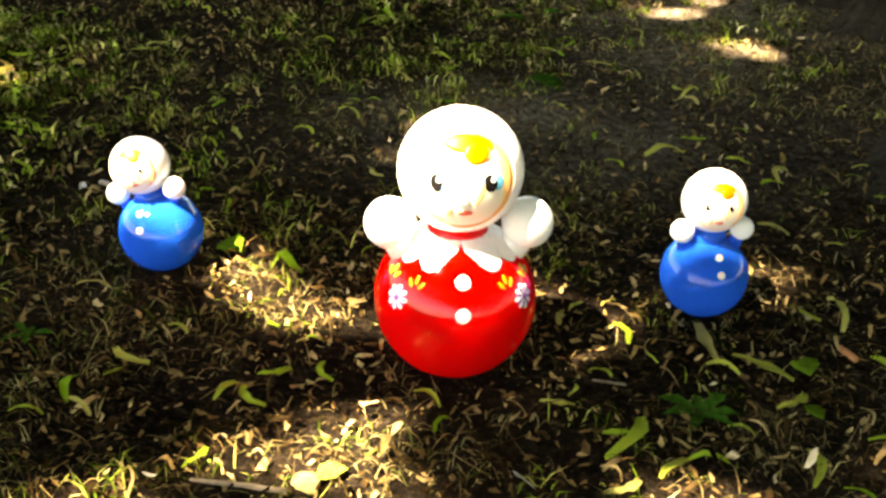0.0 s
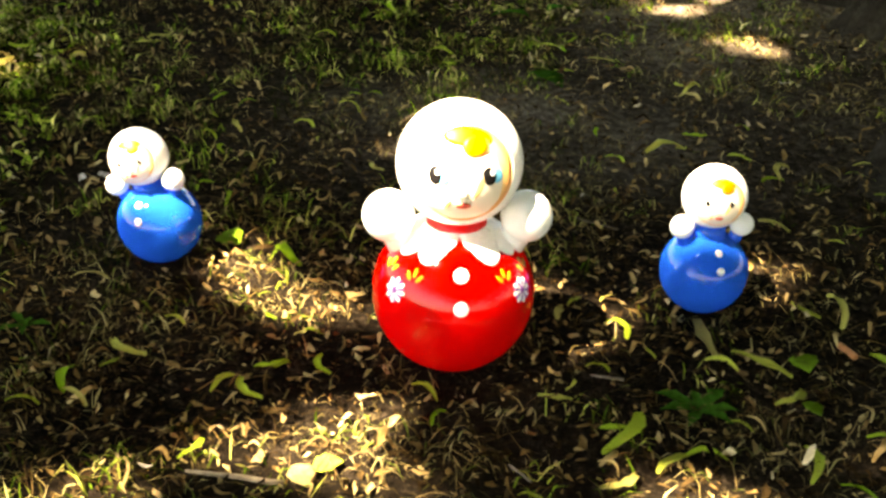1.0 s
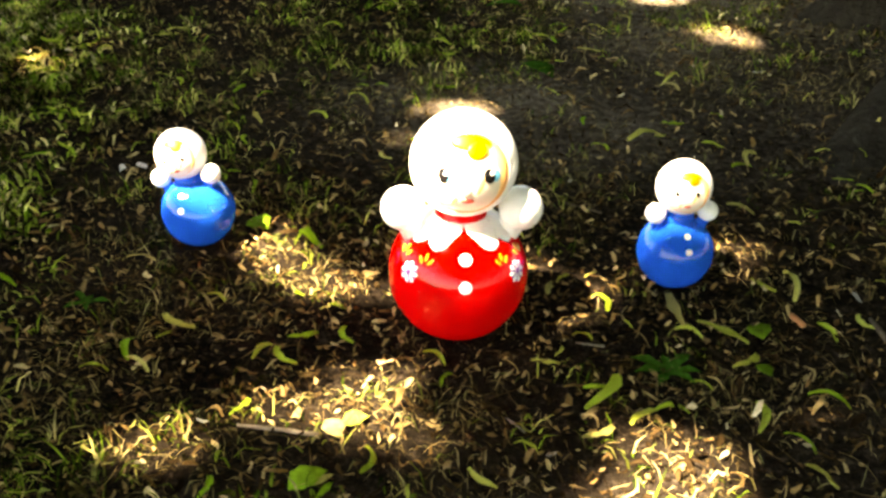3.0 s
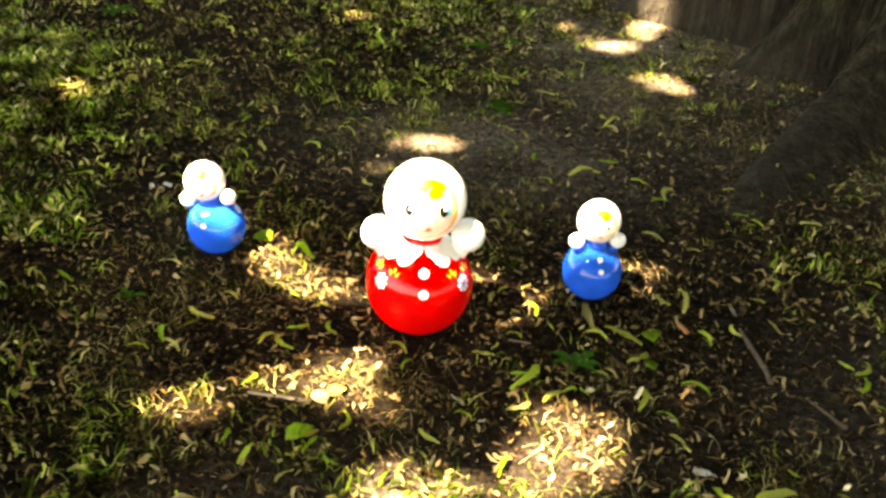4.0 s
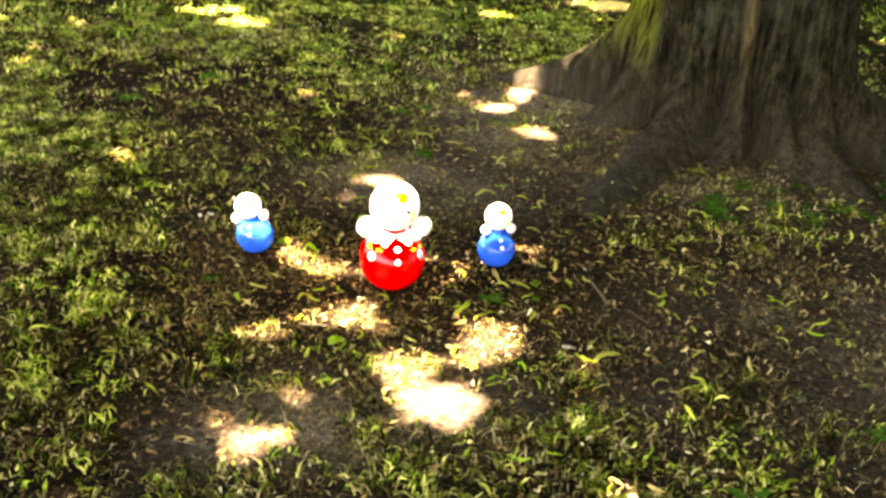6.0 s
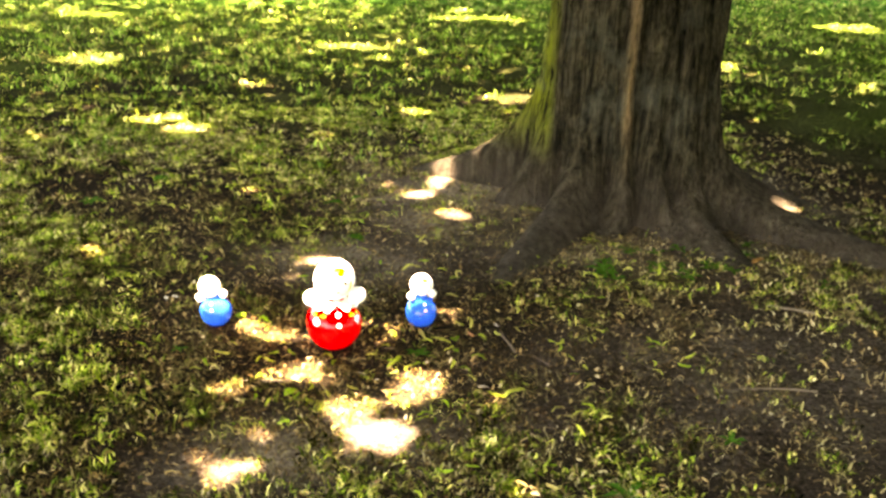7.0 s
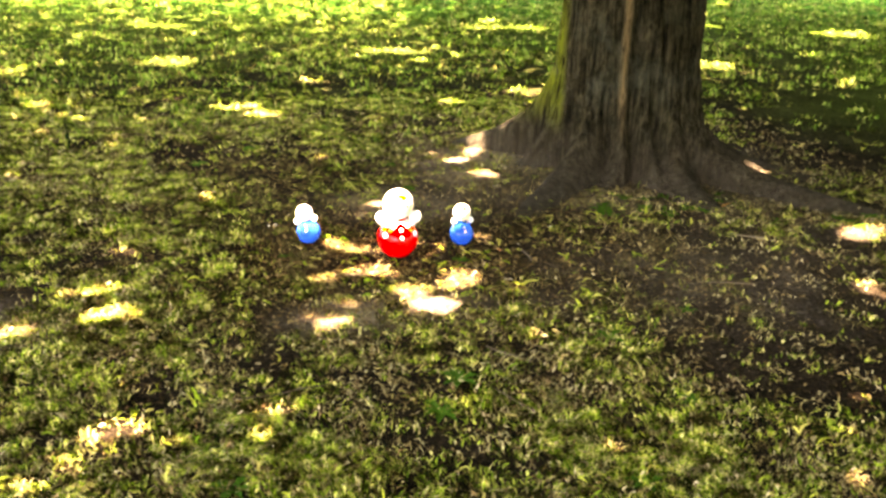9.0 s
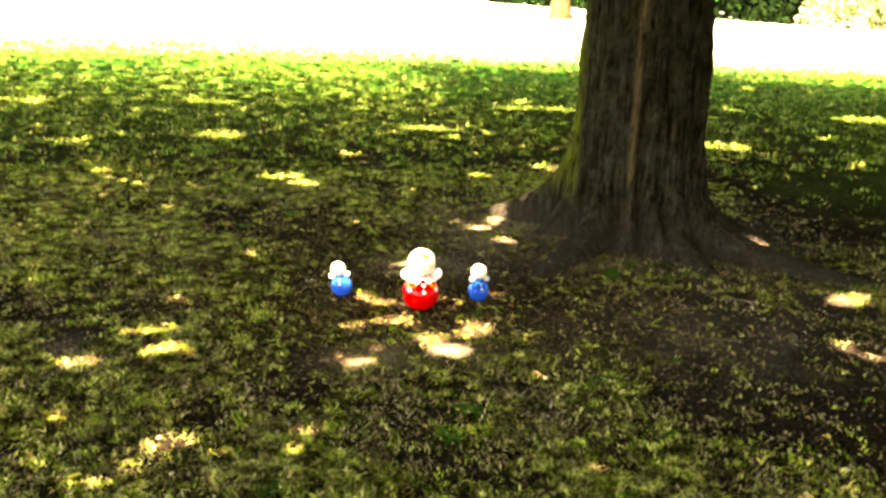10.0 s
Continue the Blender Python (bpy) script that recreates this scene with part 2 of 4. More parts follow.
    bump(nodes, links, shader, math_node(nodes, links, "ADD", math_node(nodes, links, "ADD", ridges, math_node(nodes, links, "MULTIPLY", fine, 0.4)), noise_node(nodes, links, place, 30, 7, 0.7)), 1.0, 0.06)
    return m


def plastic(name, colour, rough=0.12, mottle=0.06):
    m, nodes, links, shader = material(name, rough)
    place = nodes.new("ShaderNodeTexCoord").outputs["Object"]
    worn = noise_node(nodes, links, place, 45, 5)
    tone = ramp(nodes, [(0.3, tuple(c * (1 - mottle) for c in colour)), (0.7, colour)])
    links.new(worn, tone.inputs[0])
    links.new(tone.outputs[0], shader.inputs["Base Color"])
    scuff = nodes.new("ShaderNodeMapRange")
    scuff.inputs["To Min"].default_value, scuff.inputs["To Max"].default_value = rough * 0.7, rough * 1.6
    links.new(noise_node(nodes, links, place, 120, 4), scuff.inputs["Value"])
    links.new(scuff.outputs[0], shader.inputs["Roughness"])
    shader.inputs["Specular IOR Level"].default_value = 0.22
    return m


SOIL = ground_material()
GRASS = island_material("grass_mixed", [(0.0, (0.015, 0.032, 0.002)), (0.22, (0.085, 0.16, 0.012)), (0.55, (0.27, 0.37, 0.045)), (0.8, (0.50, 0.48, 0.13)), (1.0, (0.68, 0.56, 0.28))], 0.55, 0.25, clump=13)
STRAW = island_material("straw", [(0.0, (0.020, 0.014, 0.007)), (0.35, (0.12, 0.085, 0.035)), (0.65, (0.36, 0.27, 0.10)), (0.85, (0.60, 0.47, 0.22)), (1.0, (0.16, 0.22, 0.03))], 0.55, 0.15)
THATCH = island_material("thatch", [(0.0, (0.05, 0.032, 0.014)), (0.4, (0.24, 0.17, 0.075)), (0.75, (0.50, 0.39, 0.18)), (1.0, (0.72, 0.62, 0.36))], 0.6, 0.1)
GRASS_LIGHT = island_material("grass_light", [(0.0, (0.014, 0.028, 0.004)), (0.30, (0.09, 0.16, 0.014)), (0.60, (0.32, 0.41, 0.055)), (0.82, (0.60, 0.57, 0.18)), (1.0, (0.80, 0.66, 0.38))], 0.55, 0.25, clump=13)
LAWN = island_material("grass_lawn", [(0.0, (0.018, 0.040, 0.006)), (0.35, (0.095, 0.19, 0.026)), (0.72, (0.21, 0.32, 0.06)), (1.0, (0.44, 0.38, 0.16))], 0.5, 0.25, clump=6)
BRACT = island_material("linden_bract", [(0.0, (0.07, 0.045, 0.018)), (0.18, (0.16, 0.12, 0.035)), (0.30, (0.16, 0.28, 0.02)), (0.5, (0.46, 0.50, 0.06)), (0.75, (0.68, 0.60, 0.17)), (1.0, (0.58, 0.40, 0.16))], 0.5, 0.2)
BRACT_ONE = island_material("linden_bract_single", [(0.0, (0.26, 0.46, 0.025)), (0.4, (0.50, 0.60, 0.06)), (0.75, (0.66, 0.62, 0.13)), (1.0, (0.52, 0.40, 0.16))], 0.5, 0.2, True)
LITTER = island_material("dry_leaf_litter", [(0.0, (0.008, 0.005, 0.003)), (0.45, (0.060, 0.036, 0.014)), (0.75, (0.28, 0.17, 0.060)), (1.0, (0.64, 0.46, 0.20))], 0.5)
PALE_LITTER = island_material("pale_leaf_litter", [(0.0, (0.020, 0.012, 0.006)), (0.35, (0.11, 0.065, 0.028)), (0.68, (0.38, 0.26, 0.11)), (1.0, (0.74, 0.60, 0.36))], 0.55)
WEED = island_material("weed_leaf", [(0.0, (0.025, 0.10, 0.012)), (0.6, (0.07, 0.18, 0.02)), (1.0, (0.20, 0.26, 0.04))], 0.5, 0.2)
CROWN = island_material("crown_leaf", [(0.0, (0.03, 0.07, 0.01)), (1.0, (0.07, 0.13, 0.02))], 0.5, 0.25)
# hedge green taken near black: the shade it stands in is in the colour
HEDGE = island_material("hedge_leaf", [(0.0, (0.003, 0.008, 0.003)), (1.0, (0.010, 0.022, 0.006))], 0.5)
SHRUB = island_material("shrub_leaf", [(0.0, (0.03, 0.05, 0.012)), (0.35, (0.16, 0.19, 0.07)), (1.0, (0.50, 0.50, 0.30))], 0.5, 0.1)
BARK = bark_material("linden_bark", (0.034, 0.031, 0.020), True)
BARK_FAR = bark_material("pale_bark", (0.10, 0.075, 0.035), False)
TWIG = island_material("dry_twig", [(0.0, (0.07, 0.05, 0.032)), (1.0, (0.24, 0.19, 0.13))], 0.8, 0, True)
WHITE = plastic("white_plastic", (0.83, 0.81, 0.75), 0.22)
RED = plastic("red_plastic", (0.66, 0.003, 0.004), 0.05)
BLUE = plastic("blue_plastic", (0.0, 0.080, 0.54), 0.05)
PEACH = plastic("peach_paint", (0.85, 0.72, 0.56), 0.3)
FACE_SHADE = plastic("face_shade_paint", (0.86, 0.52, 0.20), 0.3)
HAIR = plastic("yellow_paint", (0.66, 0.115, 0.005), 0.3)
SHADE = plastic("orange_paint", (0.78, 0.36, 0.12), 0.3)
BLACK = plastic("black_paint", (0.008, 0.007, 0.007), 0.15)
PALE_BLUE = plastic("pale_blue_paint", (0.13, 0.46, 0.66), 0.2)
LIPS = plastic("lip_paint", (0.70, 0.10, 0.06), 0.3)
YELLOW = plastic("gold_paint", (0.46, 0.25, 0.01), 0.25)
PURPLE = plastic("violet_paint", (0.16, 0.05, 0.22), 0.25)
FILTER = plastic("orange_cork_paper", (0.55, 0.22, 0.08), 0.7, 0.3)
RUSSET = plastic("russet_leaf", (0.50, 0.20, 0.05), 0.6, 0.3)
PETAL = plastic("withered_petal", (0.72, 0.62, 0.52), 0.6, 0.25)


# ---- helpers for meshes ----
def mesh_from(name, verts, faces_flat, sizes, mat, smooth=False):
    """A mesh from arrays: vertices, corner indices and the corner count of each face."""
    me = bpy.data.meshes.new(name)
    verts, faces_flat, sizes = np.asarray(verts, np.float32), np.asarray(faces_flat, np.int32), np.asarray(sizes, np.int32)
    me.vertices.add(len(verts))
    me.vertices.foreach_set("co", verts.ravel())
    me.loops.add(len(faces_flat))
    me.loops.foreach_set("vertex_index", faces_flat)
    me.polygons.add(len(sizes))
    starts = np.concatenate(([0], np.cumsum(sizes)[:-1])).astype(np.int32)
    me.polygons.foreach_set("loop_start", starts)
    me.polygons.foreach_set("loop_total", sizes)
    if smooth:
        me.polygons.foreach_set("use_smooth", np.ones(len(sizes), bool))
    me.update(calc_edges=True)
    me.validate()
    me.materials.append(mat)
    return me


def part(name, bm, mat, parent, label=""):
    me = bpy.data.meshes.new(name)
    bm.to_mesh(me)
    bm.free()
    for one in mat if isinstance(mat, (list, tuple)) else [mat]:
        me.materials.append(one)
    ob = new(name, me)
    ob.parent = parent
    return tagged(ob, label)


def scatter(templates, x, y, z, turn, tilt_x, tilt_y, size):
    """Many copies of small templates (verts, faces) as arrays for one mesh."""
    pick = rng.integers(0, len(templates), len(x))
    all_v, all_f, all_s, base = [], [], [], 0
    for k, (tv, tf) in enumerate(templates):
        at = np.nonzero(pick == k)[0]
        if not len(at):
            continue
        v = np.asarray(tv)[None] * size[at, None, None]
        cx, sx, cy, sy, cz, sz = np.cos(tilt_x[at]), np.sin(tilt_x[at]), np.cos(tilt_y[at]), np.sin(tilt_y[at]), np.cos(turn[at]), np.sin(turn[at])
        px, py, pz = v[..., 0], v[..., 1], v[..., 2]
        py, pz = py * cx[:, None] - pz * sx[:, None], py * sx[:, None] + pz * cx[:, None]
        px, pz = px * cy[:, None] + pz * sy[:, None], -px * sy[:, None] + pz * cy[:, None]
        px, py = px * cz[:, None] - py * sz[:, None], px * sz[:, None] + py * cz[:, None]
        # lift each piece so that its lowest corner touches the ground
        pz = pz - pz.min(axis=1, keepdims=True)
        v = np.stack([px + x[at, None], py + y[at, None], pz + z[at, None]], axis=-1)
        flat = np.concatenate([np.asarray(f) for f in tf])
        shift = base + np.arange(len(at))[:, None] * len(tv)
        all_v.append(v.reshape(-1, 3))
        all_f.append((flat[None] + shift).ravel())
        all_s.append(np.tile([len(f) for f in tf], len(at)))
        base += len(at) * len(tv)
    return np.concatenate(all_v), np.concatenate(all_f), np.concatenate(all_s)


def blade_mesh(name, x, y, length, width, lean, mat):
    """Bent blades of grass: a quad and a tip each."""
    n = len(x)
    z = ground_z(x, y) - 0.003
    turn = rng.uniform(0, 2 * math.pi, n)
    dx, dy = np.cos(turn), np.sin(turn)
    a1 = lean * rng.uniform(0.3, 0.9, n)
    a2 = lean + rng.uniform(0.2, 0.9, n)
    twist = rng.uniform(-0.8, 0.8, n)
    wx, wy = -np.sin(turn + twist) * width / 2, np.cos(turn + twist) * width / 2
    mx, my, mz = x + dx * np.sin(a1) * length * 0.5, y + dy * np.sin(a1) * length * 0.5, z + np.cos(a1) * length * 0.5
    tx, ty = mx + dx * np.sin(a2) * length * 0.5, my + dy * np.sin(a2) * length * 0.5
    tz = np.maximum(mz + np.cos(a2) * length * 0.5, z + 0.002)
    v = np.stack([np.stack([x - wx * 0.7, y - wy * 0.7, z], -1), np.stack([x + wx * 0.7, y + wy * 0.7, z], -1), np.stack([mx + wx, my + wy, mz], -1), np.stack([mx - wx, my - wy, mz], -1), np.stack([tx, ty, tz], -1)], axis=1)
    f = np.array([0, 1, 2, 3, 3, 2, 4])
    flat = (f[None] + np.arange(n)[:, None] * 5).ravel()
    return mesh_from(name, v.reshape(-1, 3), flat, np.tile([4, 3], n), mat)


def strip_template(length, width, bend, arch, seg=5):
    """A linden bract: a tongue-shaped strip, bent in its plane, arched, twisted and crinkled."""
    r = random.Random(int(1000 * abs(bend) + 97 * width * 100 + seg))
    verts, faces = [], []
    twist = r.uniform(-0.9, 0.9)
    for i in range(seg + 1):
        s = i / seg
        w = width * (0.22 + 0.78 * math.sin(math.pi * min(1, 0.10 + 0.82 * s)) ** 0.8) * 0.5
        angle = bend * (s - 0.5)
        cx, cy = length * (s - 0.5) * math.cos(angle * 0.5), length * bend * 0.28 * (0.25 - (s - 0.5) ** 2) * 2 + r.uniform(-0.12, 0.12) * width
        lift = arch * length * math.sin(math.pi * s) + r.uniform(0, 0.22) * width
        nx, ny = -math.sin(-angle), math.cos(-angle)
        turn = twist * (s - 0.4) + r.uniform(-0.25, 0.25)
        wl, wr = w * r.uniform(0.70, 1.15), w * r.uniform(0.70, 1.15)
        fold = r.uniform(0.05, 0.30) * width
        verts += [(cx - nx * wl * math.cos(turn), cy - ny * wl * math.cos(turn), lift - wl * math.sin(turn) + fold), (cx, cy, lift), (cx + nx * wr * math.cos(turn), cy + ny * wr * math.cos(turn), lift + wr * math.sin(turn) + fold)]
    for i in range(seg):
        a = 3 * i
        faces += [(a, a + 3, a + 4, a + 1), (a + 1, a + 4, a + 5, a + 2)]
    return verts, faces


def flake_template(k):
    r = random.Random(k)
    n = 7
    verts = [(0, 0, 0.10 * r.uniform(-1, 1))]
    for i in range(n):
        a = 2 * math.pi * i / n
        q = r.uniform(0.5, 1.15)
        verts.append((q * math.cos(a), q * math.sin(a) * r.uniform(0.22, 0.55), r.uniform(-0.05, 0.4)))
    return verts, [(0, 1 + i, 1 + (i + 1) % n) for i in range(n)]


# ---- ground: one sheet to the horizon ----
def build_ground():
    def steps(n, reach, fine):
        s = np.linspace(-1, 1, n)
        return np.sign(s) * fine * np.sinh(np.abs(s) * math.asinh(reach / fine))

    xs, ys = steps(311, 600, 0.7) + 0.3, steps(341, 600, 0.8) - 0.1
    gx, gy = np.meshgrid(xs, ys)
    v = np.stack([gx, gy, ground_z(gx, gy)], -1).reshape(-1, 3)
    nx, ny = len(xs), len(ys)
    i = (np.arange(ny - 1)[:, None] * nx + np.arange(nx - 1)[None]).ravel()
    flat = np.stack([i, i + 1, i + nx + 1, i + nx], -1).ravel()
    ob = new("ground", mesh_from("ground", v, flat, np.full(len(i), 4), SOIL, True))
    # paler soil per vertex: dust plus painted brightness under the sun spots
    layer = ob.data.attributes.new("dust_light", "FLOAT", "POINT")
    layer.data.foreach_set("value", dusty_sunlit(v[:, 0], v[:, 1]).astype(np.float32))
    tagged(ob, "dark trodden soil passing into lawn and a pale painted glare", "ground", kind="structure")


build_ground()

# ---- the linden tree with its root flare ----
# direction, reach at the ground, half width in degrees, height
ROOTS = [
    (153, 1.10, 11, 0.215), (190, 0.63, 13, 0.21), (233, 1.02, 9, 0.085), (226, 0.72, 8, 0.20), (248, 0.60, 8, 0.16), (268, 0.55, 7, 0.18),
    (285, 1.00, 9, 0.075), (289, 0.62, 8, 0.18), (313, 1.30, 11, 0.115), (312, 0.62, 14, 0.30), (2, 0.86, 13, 0.17), (352, 0.54, 10, 0.45), (45, 0.75, 16, 0.16), (92, 0.80, 18, 0.15),
]
# folds between the buttresses: direction, depth, half width, middle height, half height
FOLDS = [
    (334, 0.23, 12, 0.12, 0.42), (330, 0.06, 5, 0.60, 0.40), (209, 0.15, 8, 0.03, 0.28), (172, 0.13, 7, 0.10, 0.25), (240, 0.055, 4, 0.30, 0.22), (258, 0.06, 3.5, 0.26, 0.30),
    (277, 0.065, 4, 0.28, 0.30), (299, 0.05, 4, 0.30, 0.26), (218, 0.04, 4, 0.50, 0.35), (262, 0.03, 3, 0.75, 0.4), (247, 0.025, 3, 0.95, 0.5), (285, 0.03, 3, 0.9, 0.5), (232, 0.025, 3, 1.1, 0.5), (305, 0.03, 3, 1.1, 0.6),
]


def trunk_radius(theta, z):
    r = 0.352 + 0.040 * np.exp(-z / 0.9) + 0.05 * np.exp(-np.clip(z, 0, 9) / 0.14) - 0.012 * np.clip(z - 1.2, 0, 4)
    for deg, reach, wide, height in ROOTS:
        # the large roots bend a little as they run out
        off = (np.degrees(theta) - deg + 6 * np.sin(7 * z + deg) + 180) % 360 - 180
        w = wide * (1 + 1.6 * np.clip(z, 0, 0.6))
        lobe = np.exp(-np.abs(off / w) ** 1.8)
        r = r + (reach - 0.43) * lobe * np.exp(-((np.clip(z + 0.01, 0, 9) / height) ** 1.3)) + 0.012 * lobe * np.exp(-np.clip(z, 0, 9) / 1.3)
    for deg, deep, wide, low, tall in FOLDS:
        off = (np.degrees(theta) - deg + 10 * np.clip(z - 0.2, -0.3, 1.5) + 180) % 360 - 180
        r = r - deep * np.exp(-((off / wide) ** 2)) * np.exp(-(((z - low) / tall) ** 2))
    return r


def tube(bm, points, radii, sides=10):
    rings = []
    for i, (p, r) in enumerate(zip(points, radii)):
        p = Vector(p)
        along = (Vector(points[min(i + 1, len(points) - 1)]) - Vector(points[max(i - 1, 0)])).normalized()
        side = along.cross(Vector((0, 0, 1)) if abs(along.z) < 0.95 else Vector((1, 0, 0))).normalized()
        other = along.cross(side)
        rings.append([bm.verts.new(p + (side * math.cos(2 * math.pi * k / sides) + other * math.sin(2 * math.pi * k / sides)) * r) for k in range(sides)])
    for a, b in zip(rings, rings[1:]):
        for k in range(sides):
            bm.faces.new((a[k], a[(k + 1) % sides], b[(k + 1) % sides], b[k])).smooth = True
    bm.faces.new(rings[0][::-1])
    bm.faces.new(rings[-1])


def leaf_cloud(x, y, z, size, mat, name, flat=0.6):
    """Folded leaves at the given places."""
    n = len(x)
    turn, tip, roll = rng.uniform(0, 2 * math.pi, n), rng.normal(0, flat, n), rng.normal(0, flat, n)
    ux, uy, uz = np.cos(turn) * np.cos(tip), np.sin(turn) * np.cos(tip), np.sin(tip)
    wx, wy, wz = -np.sin(turn) * np.cos(roll), np.cos(turn) * np.cos(roll), np.sin(roll)
    c, u, w = np.stack([x, y, z], -1), np.stack([ux, uy, uz], -1) * size[:, None], np.stack([wx, wy, wz], -1) * size[:, None] * 0.42
    v = np.stack([c - u * 0.5, c - u * 0.1 + w, c + u * 0.5, c - u * 0.1 - w], axis=1)
    flat_f = (np.array([0, 1, 2, 0, 2, 3])[None] + np.arange(n)[:, None] * 4).ravel()
    return mesh_from(name, v.reshape(-1, 3), flat_f, np.full(2 * n, 3), mat)


# gaps cut through the crown: sun on ground and dolls (x, y, radius)
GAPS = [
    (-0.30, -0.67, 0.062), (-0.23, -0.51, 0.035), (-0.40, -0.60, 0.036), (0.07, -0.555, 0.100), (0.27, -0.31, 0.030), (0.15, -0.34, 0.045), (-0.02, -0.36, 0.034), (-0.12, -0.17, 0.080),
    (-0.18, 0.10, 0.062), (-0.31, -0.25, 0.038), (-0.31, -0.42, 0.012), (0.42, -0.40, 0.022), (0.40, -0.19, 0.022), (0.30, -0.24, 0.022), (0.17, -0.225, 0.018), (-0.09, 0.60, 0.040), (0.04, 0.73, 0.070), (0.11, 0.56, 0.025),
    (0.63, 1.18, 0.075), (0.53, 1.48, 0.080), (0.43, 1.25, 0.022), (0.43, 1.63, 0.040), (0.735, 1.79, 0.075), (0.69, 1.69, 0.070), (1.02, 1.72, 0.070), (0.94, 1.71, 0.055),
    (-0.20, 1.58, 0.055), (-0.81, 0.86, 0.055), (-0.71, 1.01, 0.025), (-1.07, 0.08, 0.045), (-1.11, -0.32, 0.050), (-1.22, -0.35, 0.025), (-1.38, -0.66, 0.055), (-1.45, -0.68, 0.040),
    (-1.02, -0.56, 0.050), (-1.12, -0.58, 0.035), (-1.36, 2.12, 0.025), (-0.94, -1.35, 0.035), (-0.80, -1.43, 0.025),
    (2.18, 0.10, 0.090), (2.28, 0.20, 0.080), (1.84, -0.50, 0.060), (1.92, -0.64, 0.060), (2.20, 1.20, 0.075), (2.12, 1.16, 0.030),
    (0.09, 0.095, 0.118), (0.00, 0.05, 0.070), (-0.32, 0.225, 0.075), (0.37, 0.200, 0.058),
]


def build_tree():
    tree = tagged(new("linden_tree"), "old linden tree with fluted grey-brown trunk and spreading roots", "tree")
    tree.matrix_world = pose(*TREE, 0)
    # trunk
    s = np.linspace(0, 1, 165)
    zs = -0.10 + 4.3 * (0.30 * s + 0.70 * s ** 2.6)
    th = np.linspace(0, 2 * math.pi, 420, endpoint=False)
    T, Z = np.meshgrid(th, zs)
    R = trunk_radius(T, np.clip(Z, -0.06, 9))
    up = np.clip(Z / 0.5, 0, 1)
    arc = T * 0.42
    ridge = np.abs(field(arc + 0.08 * field(arc, Z, 0.3, 40), Z * 0.12, 0.045, 41) - 0.5) * 2
    seam = np.minimum(np.abs(T - 0.0), np.abs(2 * math.pi - T)) / 0.3
    ridge = np.where(seam < 1, ridge * seam + 0.5 * (1 - seam), ridge)
    lumps = field(np.cos(T) * 1.5 + 7, np.sin(T) * 1.5 + Z * 1.3, 0.35, 44) - 0.5
    R = R + 0.016 * (ridge - 0.4) * (0.35 + 0.65 * up) + (0.05 - 0.036 * np.clip(Z / 0.5, 0, 1)) * lumps + 0.018 * (field(arc, Z * 0.5, 0.11, 47) - 0.5) + 0.012 * (field(arc, Z, 0.03, 48) - 0.5)
    v = np.stack([R * np.cos(T), R * np.sin(T), Z], -1).reshape(-1, 3)
    nt, nz = len(th), len(zs)
    a = (np.arange(nz - 1)[:, None] * nt + np.arange(nt)[None]).ravel()
    b = (np.arange(nz - 1)[:, None] * nt + (np.arange(nt)[None] + 1) % nt).ravel()
    trunk = new("trunk", mesh_from("trunk", v, np.stack([a, b, b + nt, a + nt], -1).ravel(), np.full(len(a), 4), BARK, True))
    trunk.parent = tree
    # limbs
    for deg, reach, top in [(200, 6.0, 6.2), (255, 5.5, 6.0), (150, 5.5, 6.6), (80, 6.0, 6.3), (20, 5.0, 6.4), (310, 4.5, 6.2)]:
        bm = bmesh.new()
        d = Vector((math.cos(radians(deg)), math.sin(radians(deg)), 0))
        pts = [d * reach * q + Vector((0, 0, 3.9 + (top - 3.9) * q ** 0.7)) + Vector((0.2 * math.sin(5 * q + deg), 0.2 * math.cos(4 * q + deg), 0)) * q for q in (0, 0.15, 0.35, 0.6, 0.8, 1.0)]
        tube(bm, pts, [0.20, 0.15, 0.11, 0.07, 0.045, 0.015], 10)
        part("limb", bm, BARK, tree)
    bm = bmesh.new()
    tube(bm, [(0, 0, 4.1), (0.1, 0.05, 5.2), (0.0, 0.2, 6.6), (0.1, 0.1, 8.5)], [0.34, 0.24, 0.15, 0.03], 12)
    part("limb", bm, BARK, tree)
    # crown, out of view: reach, droop and density set to shape the light
    n = 300000
    ang, rad = rng.uniform(0, 2 * math.pi, n), np.sqrt(rng.uniform(0, 1, n))
    rad = np.where(rad > 0.85, rad + rng.uniform(-0.12, 0.12, n), rad)
    # rim pushed out and lowered towards +x to keep skylight off the right
    edge = 10.6 + 3.2 * np.clip(np.sin(ang), 0, 1) ** 2 + 4.5 * np.clip(np.cos(ang + 0.3), 0, 1) ** 2 + 1.5 * np.sin(3 * ang + 1) + 0.9 * np.sin(7 * ang) + 0.5 * np.sin(13 * ang + 2)
    x, y = 0.9 + np.cos(ang) * rad * edge, 0.0 + np.sin(ang) * rad * edge
    z = 4.2 + rng.uniform(0, 1, n) * (2.6 - 1.2 * rad ** 2) + 0.5 * (field(x, y, 1.6, 60) - 0.5) - (1.3 + 2.6 * np.clip(np.cos(ang + 0.45), 0, 1) ** 2) * np.clip(rad, 0, 1.1) ** 3
    size = rng.uniform(0.14, 0.22, n)
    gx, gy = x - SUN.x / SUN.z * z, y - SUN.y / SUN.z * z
    # leaves thinned over far lawn, left and front to brighten the ground there
    thick = 0.88 + 0.12 * np.exp(-((gx - 0.8) / 1.9) ** 4 - ((gy - 0.5) / 1.6) ** 4)
